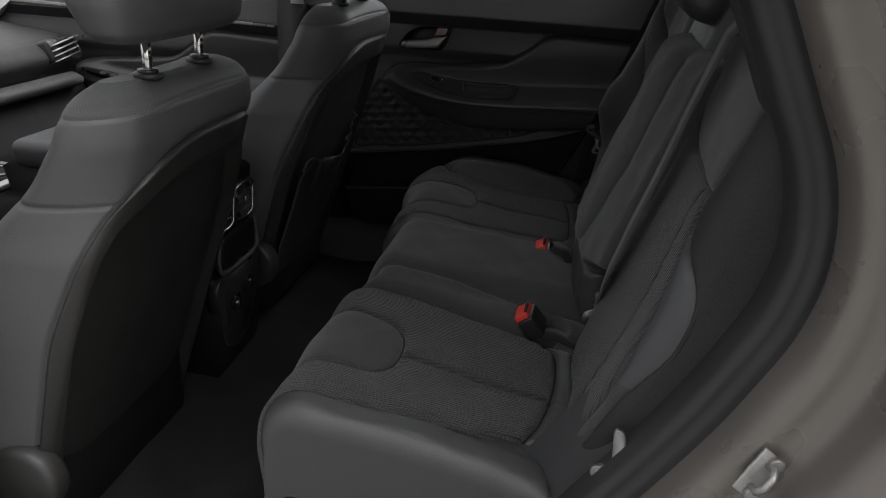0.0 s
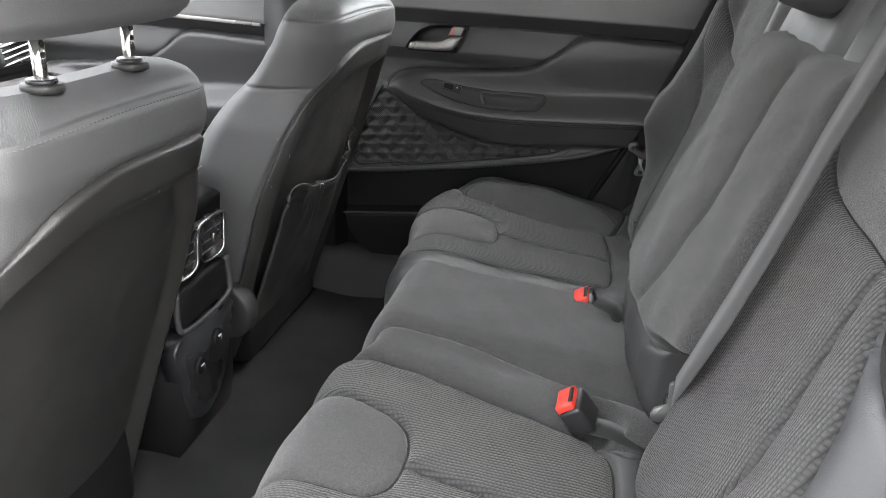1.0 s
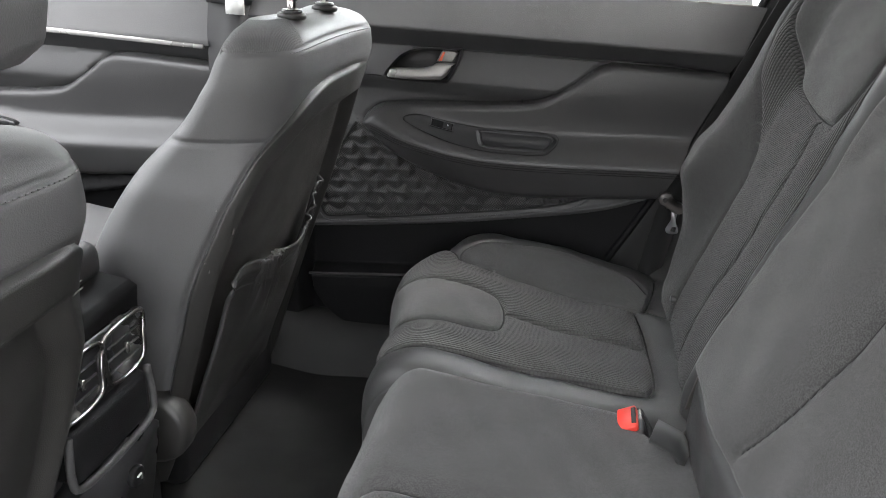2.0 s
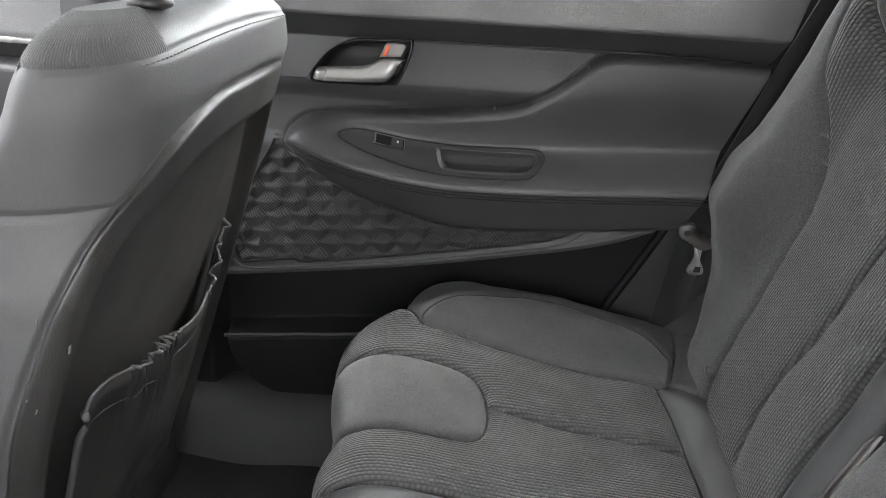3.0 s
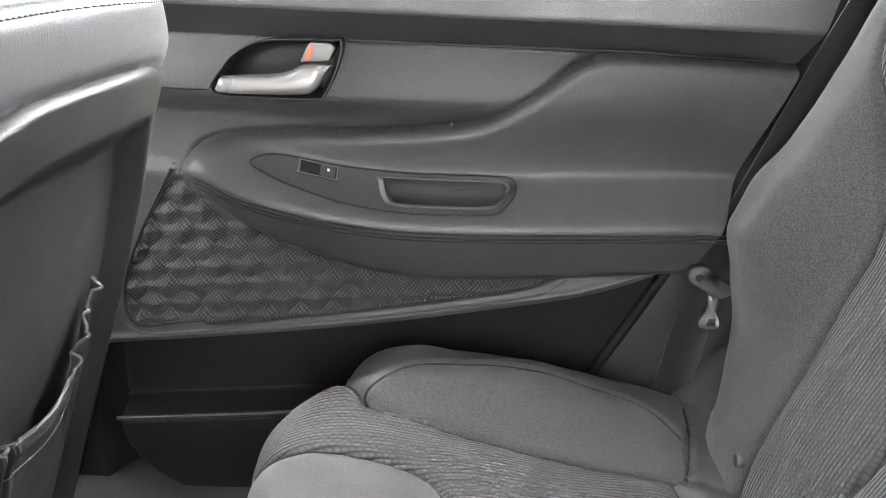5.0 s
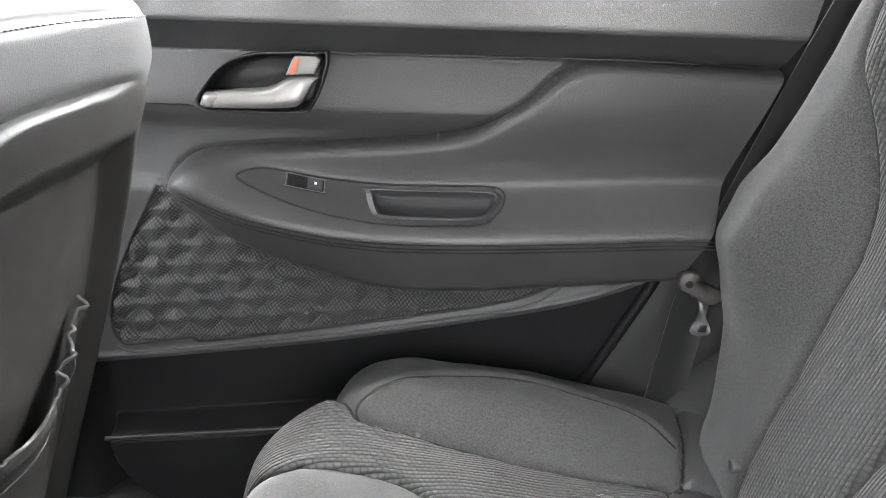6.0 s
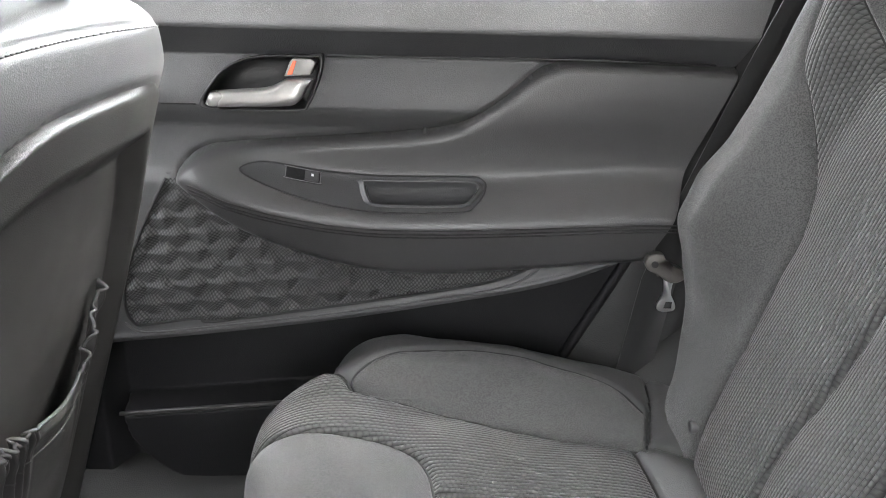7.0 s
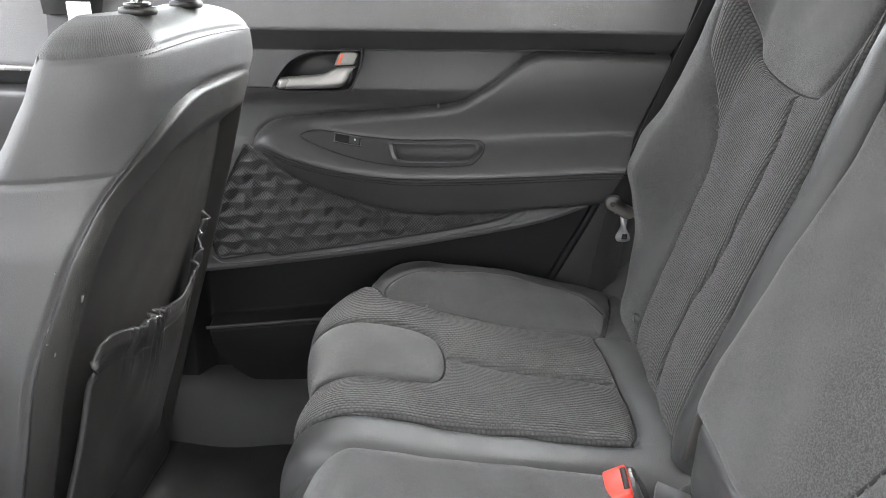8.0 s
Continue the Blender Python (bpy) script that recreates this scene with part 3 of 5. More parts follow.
plate_loop = spline([(-0.137, 0.038), (-0.11, 0.052), (-0.06, 0.0550), (0.05, 0.0565), (0.15, 0.0565), (0.172, 0.051), (0.174, 0.040), (0.162, 0.027), (0.142, 0.0205), (0.05, 0.0195), (-0.01, 0.0215), (-0.06, 0.025), (-0.11, 0.031)], True, 6)
cup_hole = (cup_rim - cup_rim.mean(0)) * [0.97, 0.94] + cup_rim.mean(0)
rear_door = thing("door_1", "charcoal rear door lining with quilted speaker cloth and padded armrest", "car door", (0.05, 2.15, 0.5), kind="structure")
door_parts = sheet(door_face(), np.arange(-0.462, 0.536, 0.0028), np.arange(0.53, 1.35, 0.0028), [
    ("outside", None, "", out_sd),
    ("cup_hole", None, "", lambda U, V: inside(U, V - fold(U), cup_hole)),
    ("bowl_hole", None, "", lambda U, V: inside(U, V, bowl)),
    ("switch_plate", TRIM_DARK, "dark switch plate on the armrest", lambda U, V: inside(U, V - fold(U), plate_loop)),
    ("armrest", HIDE_DARK, "padded charcoal leatherette armrest", bolster_sd),
    ("speaker_cloth", MESH, "quilted black mesh speaker cloth", mesh_sd),
    ("trim_insert", TRIM, "grained grey plastic insert", trim_sd),
    ("speaker_surround", TRIM, "dark plastic surround", lip_sd),
    ("lower_lining", LOWER, "black lower lining with a map pocket", low_sd),
    # darker plastic puts the overhang's shade into the band's colour
    ("belt_band", TRIM_DARK, "recessed band under the window, darkened for its shade", band_sd),
    ("upper_lining", TRIM, "grey grained upper lining", None)], rear_door)
# thickness behind the lining
part("door_body", slab(door_edge, 2.12, 2.17, lambda p, q, d: (p, d, q)), PAINT, rear_door, "painted outer door skin", smooth=False)
part("window_pane", slab([(-0.45, 1.345), (0.5, 1.345), (0.42, 1.62), (-0.43, 1.64)], 2.115, 2.12, lambda p, q, d: (p, d - 0.25 * (q - 1.345), q)), PANE, rear_door).visible_shadow = False


def on_door(p, q, d, lean=0.0):
    return (p, 2.08 - d - lean * (q - 1.05), q)


# door release: hollow bowl, satin lever, grey lock tab with its orange mark
bowl_mid = bowl.mean(0)
bm = bmesh.new()
rings = []
for k, d in ((1.035, 0.012), (1.035, 0.0235), (1.02, 0.0255), (0.99, 0.0250), (0.965, 0.0215), (0.955, 0.012), (0.93, -0.004), (0.84, -0.014), (0.6, -0.018), (0.1, -0.019)):
    rings.append([bm.verts.new(on_door(*(bowl_mid + (q - bowl_mid) * [k, 1 + (k - 1) * 1.6 if k > 0.9 else k]), d)) for q in bowl])
for A, B in zip(rings[:-1], rings[1:]):
    for i in range(len(A)):
        bm.faces.new((A[i], A[(i + 1) % len(A)], B[(i + 1) % len(A)], B[i]))
bm.faces.new(rings[-1])
part("handle_bowl", bm, BOWL, rear_door, "dark hollow bowl of the door release")
lever_x = np.linspace(-0.176, -0.043, 48)
lever_low = flow(lever_x, [-0.176, -0.172, -0.12, -0.066, -0.055, -0.043], [1.1655, 1.1625, 1.1635, 1.1665, 1.173, 1.1975])
lever_top = flow(lever_x, [-0.176, -0.170, -0.14, -0.105, -0.092, -0.075, -0.055, -0.043], [1.167, 1.1805, 1.1835, 1.1865, 1.190, 1.1990, 1.2010, 1.2005])
bm = bmesh.new()
rings = []
for x, lo, hi in zip(lever_x, lever_low, lever_top):
    c, h = (lo + hi) / 2, max((hi - lo) / 2, 0.0008)
    swell = 0.016 * min(1.0, (h / 0.008) ** 0.5)
    out = 0.036 - 0.012 * float(sm(-0.165, -0.178, x)) - 0.006 * float(sm(-0.062, -0.043, x))
    rings.append([bm.verts.new(on_door(x + 0.004 * math.cos(a) * float(sm(-0.10, -0.05, x)), c + h * np.sign(math.cos(a)) * abs(math.cos(a)) ** 0.7, out - swell + swell * np.sign(math.sin(a)) * abs(math.sin(a)) ** 0.6)) for a in np.linspace(0, 2 * math.pi, 25)[:-1]])
for A, B in zip(rings[:-1], rings[1:]):
    for i in range(24):
        bm.faces.new((A[i], A[(i + 1) % 24], B[(i + 1) % 24], B[i]))
bm.faces.new(rings[0])
bm.faces.new(rings[-1])
part("lever", bm, SATIN, rear_door, "satin silver release lever")
tab = part("lock_tab", slab([(-0.0765, 1.2025), (-0.0445, 1.2045), (-0.0375, 1.2195), (-0.0425, 1.2240), (-0.0655, 1.2235), (-0.0690, 1.2190)], 0.004, 0.0275, on_door, 0.0022, 3), LOCK, rear_door, "small grey lock tab")
part("lock_mark", slab([(-0.0725, 1.2045), (-0.0660, 1.2050), (-0.0600, 1.2215), (-0.0645, 1.2215)], 0.0265, 0.0282, on_door, 0.0006), ORANGE, tab, "orange-red lock mark")


def on_shelf(p, q, lift=0.0):
    """A place on the armrest's slanting shelf: p along, q across (0 at the fold, upwards)."""
    z = float(fold(np.array(p))) + q
    d = float(door_depth(np.array([p]), np.array([z]))[0])
    return (p, 2.08 - d - lift * 0.7, z + lift * 0.7)


def shelf_plate(loop, lift, name, mat, parent, label):
    bm = bmesh.new()
    n = 14
    loop = np.asarray(loop)
    mid = loop.mean(0)
    rings = [[bm.verts.new(on_shelf(*(mid + (q - mid) * k), lift if k < 0.99 else lift * 0.2)) for q in loop] for k in np.linspace(1.0, 0.05, n)]
    for A, B in zip(rings[:-1], rings[1:]):
        for i in range(len(A)):
            bm.faces.new((A[i], A[(i + 1) % len(A)], B[(i + 1) % len(A)], B[i]))
    bm.faces.new(rings[-1])
    return part(name, bm, mat, parent, label)


plate = door_parts["switch_plate"]
part("plate_edge", tube([on_shelf(p, q, 0.0016) for p, q in plate_loop], 0.0011, 5, closed=True), SEAM, plate)


def soft_box(p0, p1, q0, q1, r=0.0012):
    """Outline of an oblong with slightly rounded corners."""
    return spline([(p0 + r, q0), (p1 - r, q0), (p1, q0 + r), (p1, q1 - r), (p1 - r, q1), (p0 + r, q1), (p0, q1 - r), (p0, q0 + r)], True, 3)


switch_loop = soft_box(-0.080, -0.036, 0.0405, 0.0525)
well = shelf_plate(switch_loop, 0.0026, "switch_well", LOWER, plate, "black switch recess with a thin pale rim")
part("well_rim", tube([on_shelf(p, q, 0.0032) for p, q in switch_loop], 0.0006, 5, closed=True), THREAD, well)
shelf_plate(soft_box(-0.056, -0.038, 0.0415, 0.0515), 0.0045, "window_switch", TRIM_DARK, plate, "window switch rocker")
shelf_plate([(-0.0475, 0.046), (-0.0445, 0.046), (-0.0445, 0.0485), (-0.0475, 0.0485)], 0.0052, "print", WHITE, plate, "small white symbol")
# pull cup: a rimmed trough
rim = cup_rim
mid_rim = rim.mean(0)
bm = bmesh.new()
rings = []
for k, lift, sink in ((1.11, 0.0004, 0), (1.10, 0.0018, 0), (1.06, 0.0018, 0), (1.045, 0.0034, 0), (1.015, 0.0050, 0), (0.985, 0.0020, 0.001), (0.965, 0, 0.008), (0.955, 0, 0.030), (0.90, 0, 0.038), (0.6, 0, 0.040), (0.1, 0, 0.040)):
    rings.append([bm.verts.new(Vector(on_shelf(*(mid_rim + (q - mid_rim) * k), lift)) - Vector((0, 0, sink))) for q in rim])
for A, B in zip(rings[:-1], rings[1:]):
    for i in range(len(A)):
        bm.faces.new((A[i], A[(i + 1) % len(A)], B[(i + 1) % len(A)], B[i]))
bm.faces.new(rings[-1])
part("pull_cup", bm, CUP, plate, "black moulded pull cup")
# triple stitching along the fold
for k in (0.0005, -0.005, -0.0095):
    line = [(x, 2.08 - float(door_depth(np.array([x]), np.array([float(fold(np.array(x))) + k]))[0]) - 0.0008, float(fold(np.array(x))) + k) for x in np.linspace(-0.20, 0.45, 240)]
    part("stitch_line", tube(line, 0.0010, 5), SEAM, rear_door)
# black tube paints the groove's shade round the speaker cloth; bright lip below it
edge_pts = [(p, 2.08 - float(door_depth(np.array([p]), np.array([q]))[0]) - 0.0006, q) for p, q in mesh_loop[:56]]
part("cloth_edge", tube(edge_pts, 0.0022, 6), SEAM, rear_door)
lip_pts = [(p, 2.08 - float(door_depth(np.array([p]), np.array([q]))[0]) - 0.001, q) for p, q in spline([(-0.316, 0.858), (-0.300, 0.846), (-0.27, 0.846), (-0.19, 0.857), (-0.027, 0.882), (0.12, 0.909), (0.215, 0.930), (0.262, 0.960)], n=10)]
part("lip_edge", tube(lip_pts, 0.0017, 6), TRIM, rear_door)
# seams where the pieces meet
part("insert_seam", tube([(x, 2.08 - 0.0105, z) for x, z in [(-0.028, 1.2265), (0.1, 1.2275), (0.234, 1.229), (0.30, 1.2295), (0.45, 1.2265)]], 0.0016, 6), RUBBER, rear_door)
part("front_seam", tube([(-0.44, 2.08 - 0.016, 1.1645), (-0.19, 2.08 - 0.018, 1.1645)], 0.0014, 6), RUBBER, rear_door)
# the edge's highlight is drawn as a tube of paler plastic
part("pocket_edge", tube([(x, 2.08 - 0.0385, 0.720 + 0.115 * (x + 0.33)) for x in np.linspace(-0.335, 0.24, 20)], 0.0032, 8), SHELL, rear_door, "pocket edge, paler to draw its highlight")

# quarter trim behind the door: wheel-arch lining
def quarter(U, V):
    return U, 2.10 - 0.06 * sm(0.0, 0.10, U - np.interp(V, [0.54, 0.81, 0.96, 1.06, 1.24, 1.42], [0.17, 0.302, 0.376, 0.414, 0.481, 0.53])), V


edge_sd = lambda U, V: np.interp(V, [0.54, 0.81, 0.96, 1.06, 1.24, 1.42], [0.17, 0.302, 0.376, 0.414, 0.481, 0.53]) - 0.0 - U
sheet(quarter, np.linspace(0.17, 0.80, 150), np.linspace(0.5, 1.6, 260), [("outside", None, "", lambda U, V: -edge_sd(U, V)), ("quarter_trim", LOWER_GREY, "dark plastic wheel-arch trim behind the rear door", None)], None)
tagged(bpy.data.objects["quarter_trim"], category="trim", kind="structure")
seal_line = spline([(0.10, 0.52), (0.17, 0.54), (0.302, 0.809), (0.376, 0.959), (0.414, 1.057), (0.481, 1.239), (0.53, 1.42), (0.58, 1.62)], n=6)
shell_piece("door_seal_far", tube([(x + 0.002, 2.098, z) for x, z in seal_line], 0.008, 8), LOWER, "black rubber door seal", "seal", True)

# front door beyond, a plainer lining of the same design
front_door = thing("door_2", "charcoal front door lining with a satin strip", "car door", (-1.0, 2.15, 0.5), kind="structure")
front_edge = np.array([(-0.56 + 1.03, 0.56), (-0.545 + 1.03, 1.37), (-0.6, 1.335), (-0.6, 0.56)])
sheet(door_face(-1.03, -0.065, False), np.arange(-0.6, 0.486, 0.006), np.arange(0.6, 1.46, 0.006), [
    ("outside", None, "", lambda U, V: -inside(U, V, front_edge)),
    ("armrest", HIDE_DARK, "padded charcoal armrest", bolster_sd),
    ("trim_insert", TRIM, "grained grey plastic insert", trim_sd),
    ("lower_lining", LOWER, "black lower lining", low_sd),
    # same band, its shade coloured in with the darker plastic
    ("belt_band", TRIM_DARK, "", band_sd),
    ("upper_lining", TRIM, "grey grained upper lining", None)], front_door)
part("satin_strip", slab([(-1.5, 1.203), (-0.56, 1.187), (-0.56, 1.1955), (-1.5, 1.215)], 0.026, 0.036, on_door, 0.002), SATIN, front_door, "satin silver trim strip")
part("door_body", slab([(-1.63, 0.5), (-0.56, 0.5), (-0.55, 1.30), (-1.63, 1.265)], 2.13, 2.17, lambda p, q, d: (p, d, q)), PAINT, front_door, "painted outer door skin", smooth=False)
sw = part("switch_plate", slab(spline([(-1.20, 1.022), (-1.10, 1.014), (-1.0, 1.0), (-1.02, 0.985), (-1.15, 1.0)], True, 4), 0.05, 0.066, on_door, 0.002), GLOSS, front_door, "gloss switch plate")
for k in range(3):
    part("window_switch", block(0.022, 0.012, 0.008, 0.003, 2, pose(-1.12 + 0.035 * k, 2.08 - 0.068, 1.010 - 0.004 * k, 30, 0, 0)), TRIM_DARK, sw)
part("window_pane", slab([(-1.55, 1.27), (-0.57, 1.305), (-0.57, 1.64), (-0.95, 1.64)], 2.115, 2.12, lambda p, q, d: (p, d - 0.25 * (q - 1.27), q)), PANE, front_door).visible_shadow = False

# ---- near side: rear door opening with its seal and the painted body behind ----
SEAL = [(0.37, 1.68), (0.44, 1.57), (0.511, 1.437), (0.555, 1.348), (0.580, 1.296), (0.593, 1.25), (0.597, 1.21), (0.595, 1.176), (0.584, 1.13), (0.562, 1.079), (0.536, 1.025), (0.50, 0.962), (0.455, 0.890), (0.36, 0.75), (0.26, 0.65), (0.1, 0.60)]
seal_curve = spline(SEAL, n=6)
tangent = np.gradient(seal_curve, axis=0)
tangent /= np.hypot(tangent[:, 0], tangent[:, 1])[:, None]
outward = np.stack([-tangent[:, 1], tangent[:, 0]], 1)     # away from the opening
outward *= np.sign((outward * (seal_curve - [0.1, 1.1])).sum(1))[:, None]


def swept(profile, name, mat, label, category, kind="structure", taper=None):
    """A section (away from the opening, across) carried round the opening's rear edge."""
    prof = spline(profile, n=5)
    bm = bmesh.new()
    narrow = [1.0 if taper is None else float(sm(*taper, c[1])) for c in seal_curve]
    rings = [[bm.verts.new((c[0] + o[0] * max(a, a * k), y, c[1] + o[1] * max(a, a * k))) for a, y in prof] for c, o, k in zip(seal_curve, outward, narrow)]
    for A, B in zip(rings[:-1], rings[1:]):
        for k in range(len(A) - 1):
            bm.faces.new((A[k], A[k + 1], B[k + 1], B[k]))
    ob = part(name, bm, mat, None)
    return tagged(ob, label, category, kind=kind)


swept([(-0.002, 0.662), (-0.002, 0.652), (0.0, 0.64), (0.004, 0.625), (0.012, 0.618), (0.022, 0.617), (0.030, 0.612), (0.034, 0.60)], "door_seal_near", RUBBER, "black rubber seal round the door opening", "seal")
swept([(0.034, 0.612), (0.036, 0.57), (0.050, 0.548), (0.075, 0.545), (0.092, 0.53), (0.096, 0.49), (0.115, 0.468), (0.16, 0.462), (0.35, 0.45)], "body_side_near", PAINT, "brown-grey painted body round the rear door opening", "body panel")
swept([(0.010, 0.640), (0.0, 0.664), (-0.010, 0.685), (-0.028, 0.715), (-0.045, 0.745)], "quarter_trim_near", TRIM_DARK, "dark plastic trim beside the rear seat", "trim", taper=(1.27, 1.10))
striker = thing("door_striker", "steel door striker plate with two screws on the body", "striker", (0.565, 0.535, 1.02))
S = Matrix.Translation((0.596, 0.532, 1.002)) @ Euler((radians(-20), radians(35), 0)).to_matrix().to_4x4()
part("base_plate", block(0.028, 0.005, 0.052, 0.002, 2, S), ZINC, striker)
part("loop", tube([S @ Vector(p) for p in ((0, 0, -0.014), (0, -0.016, -0.014), (0, -0.022, -0.006), (0, -0.022, 0.006), (0, -0.016, 0.014), (0, 0, 0.014))], 0.004, 8), ZINC, striker)
for k in (-0.019, 0.019):
    part("screw", rod(S @ Vector((0.004, -0.006, k)), 0.0075, 0.007, 12, "y", 0.0015), ZINC, striker)

# ---- rear bench ----
CUSHION = [(-0.015, 0.545), (-0.03, 0.60), (-0.048, 0.68), (-0.054, 0.74), (-0.048, 0.785), (-0.024, 0.822), (0.02, 0.838), (0.12, 0.828), (0.25, 0.817), (0.35, 0.813), (0.41, 0.808), (0.47, 0.79)]
cushion_at, cushion_len = along(CUSHION)
_s = np.linspace(0, cushion_len, 600)
_x = cushion_at(_s)[0]
TOP_S = float(_s[np.argmin(np.abs(_s - _s[np.argmin(np.hypot(_x - 0.02, cushion_at(_s)[1] - 0.838))]))])   # length at the crest


def s_of(x):
    """Length along the cushion's section at x on its top."""
    return TOP_S + (x - 0.02) * 1.002


def seam_line(points, closed=False):
    """A seam given as (x on top, y) by way of lengths."""
    return spline([(s_of(x), y) for x, y in points], closed, 6)


def groove(U, V, lines, deep=0.007, wide=0.0034, puff=0.009, reach=0.022):
    out = np.zeros_like(U)
    d_all = np.full(U.shape, 9.0)
    for line in lines:
        d_all = np.minimum(d_all, away(U, V, line))
    return puff * (1 - np.exp(-d_all / reach)) - deep * np.exp(-(d_all / wide) ** 2)


def wobble(U, V, k=1.0):
    """Slight lumps and creases of used upholstery."""
    return k * (0.0016 * np.sin(31 * U + 13 * V + 1.0) * np.sin(23 * V - 7 * U) + 0.0008 * np.sin(67 * U + 3) * np.sin(59 * V + 29 * U))


def stitch(points, f, r, mat, parent, name="seam_thread", lift=0.0):
    """A thread laid on a sheet f along a plan line."""
    L = np.asarray(points)
    X, Y, Z = f(L[:, 0], L[:, 1])
    return part(name, tube(list(zip(X, Y, Z + lift)), r, 5), mat, parent)


# far seat: the smaller part of the bench
pad_far = seam_line([(-0.115, 1.858), (-0.05, 1.855), (0.05, 1.838), (0.098, 1.818), (0.118, 1.788), (0.124, 1.735), (0.114, 1.695), (0.08, 1.680), (-0.02, 1.688), (-0.115, 1.70)])
bol_far = seam_line([(-0.07, 2.02), (0.008, 1.948), (0.036, 1.914), (0.10, 1.902), (0.25, 1.880), (0.352, 1.864), (0.372, 1.875), (0.392, 1.95), (0.40, 2.02)])
rear_far = seam_line([(0.352, 1.866), (0.366, 1.80), (0.372, 1.70), (0.372, 1.62), (0.362, 1.585), (0.345, 1.572), (0.2, 1.577), (0.0, 1.585), (-0.05, 1.59), (-0.09, 1.60)])
mid_far = seam_line([(0.124, 1.765), (0.2, 1.752), (0.30, 1.738), (0.371, 1.728)])
corner_far = seam_line([(0.372, 1.872), (0.43, 1.86)])
A0, A1 = 1.503, 2.035
border_far = seam_line([(0.378, 1.930), (0.335, 1.968), (0.25, 1.986), (0.15, 1.988), (0.078, 1.974), (0.042, 1.954), (0.026, 1.932), (0.031, 1.917)])


def far_cushion(U, V):
    y, drop = roll(V, A0, A1, 0.035)
    x, z, nx, nz = cushion_at(U)
    xt = (U - TOP_S) + 0.02
    hump = sm(1.88, 1.955, y) * sm(-0.06, 0.08, xt) * (1 - 0.75 * sm(0.20, 0.42, xt))
    h = 0.036 * hump + groove(U, V, [pad_far, bol_far, rear_far, mid_far, corner_far]) - 0.005 * np.exp(-(away(U, V, border_far) / 0.004) ** 2) + wobble(U, V)
    h = h - 0.008 * sm(1.58, 1.51, y) - 0.008 * np.exp(-((y - 1.74) / 0.09) ** 2) * sm(0.0, 0.2, xt)
    back_in = 0.06 * sm(1.90, 2.03, y) * (1 - sm(-0.12, 0.08, xt)) - 0.014 * (1 - sm(-0.06, 0.06, xt))
    back_in = back_in - 0.032 * sm(1.72, 1.88, y) * (1 - sm(1.93, 1.985, y)) * (1 - sm(-0.08, 0.08, xt))
    return x + nx * (h - drop) * np.where(drop > 0.02, 0.3, 1) + back_in, y, z + nz * h - drop


pad_loop = np.vstack([pad_far, [(s_of(-0.30), 1.715), (s_of(-0.30), 1.848)]])
bol_loop = np.vstack([seam_line([(0.036, 1.914), (0.10, 1.902), (0.25, 1.880), (0.352, 1.864), (0.37, 1.88)]), border_far])
rib_loop = np.vstack([rear_far, [(s_of(-0.3), 1.60), (s_of(-0.3), 2.0), (s_of(-0.07), 2.02)], bol_far[:30]])

far_seat = thing("rear_seat_cushion", "dark grey single rear seat cushion with ribbed cloth beside the door", "car seat", (0.18, 1.77, 0.6))
us, vs = np.arange(0.0, cushion_len, 0.0042), np.arange(A0 - 0.13, A1 + 0.17, 0.0042)
sheet(far_cushion, us, vs, [
    ("seat_pad", PLAIN, "smooth heathered cloth pad", lambda U, V: inside(U, V, pad_loop)),
    ("side_bolster", PLAIN, "raised heathered cloth bolster", lambda U, V: inside(U, V, bol_loop)),
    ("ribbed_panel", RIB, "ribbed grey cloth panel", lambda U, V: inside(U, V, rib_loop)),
    ("edge_panel", HIDE, "grey leatherette edge", None)], far_seat)
for line in (pad_far, bol_far, rear_far, mid_far):
    stitch(line, far_cushion, 0.0024, SEAM, far_seat, lift=0.001)
stitch(border_far, far_cushion, 0.0018, SEAM, far_seat, "bolster_seam", 0.0008)

# near seat and the middle seat: the larger part of the bench
pad_near = seam_line([(-0.115, 1.062), (-0.05, 1.058), (0.06, 1.035), (0.108, 1.012), (0.126, 0.975), (0.126, 0.92), (0.112, 0.885), (0.08, 0.868), (-0.02, 0.868), (-0.115, 0.872)])
bol_near = seam_line([(-0.10, 0.675), (-0.028, 0.738), (0.0, 0.752), (0.10, 0.757), (0.25, 0.765), (0.352, 0.775), (0.38, 0.76), (0.40, 0.67)])
rear_near = seam_line([(0.352, 0.775), (0.372, 0.83), (0.385, 0.92), (0.386, 1.0), (0.378, 1.045), (0.36, 1.062), (0.37, 1.075), (0.41, 1.07)])
mid_near = seam_line([(0.126, 0.945), (0.2, 0.932), (0.30, 0.912), (0.385, 0.895)])
gap_near = seam_line([(-0.12, 1.165), (-0.03, 1.172), (0.1, 1.155), (0.25, 1.12), (0.34, 1.085), (0.41, 1.07)])
mid_seam = seam_line([(-0.13, 1.225), (-0.02, 1.232), (0.10, 1.242), (0.22, 1.225), (0.33, 1.195), (0.43, 1.18)])
B0, B1 = 0.655, 1.496


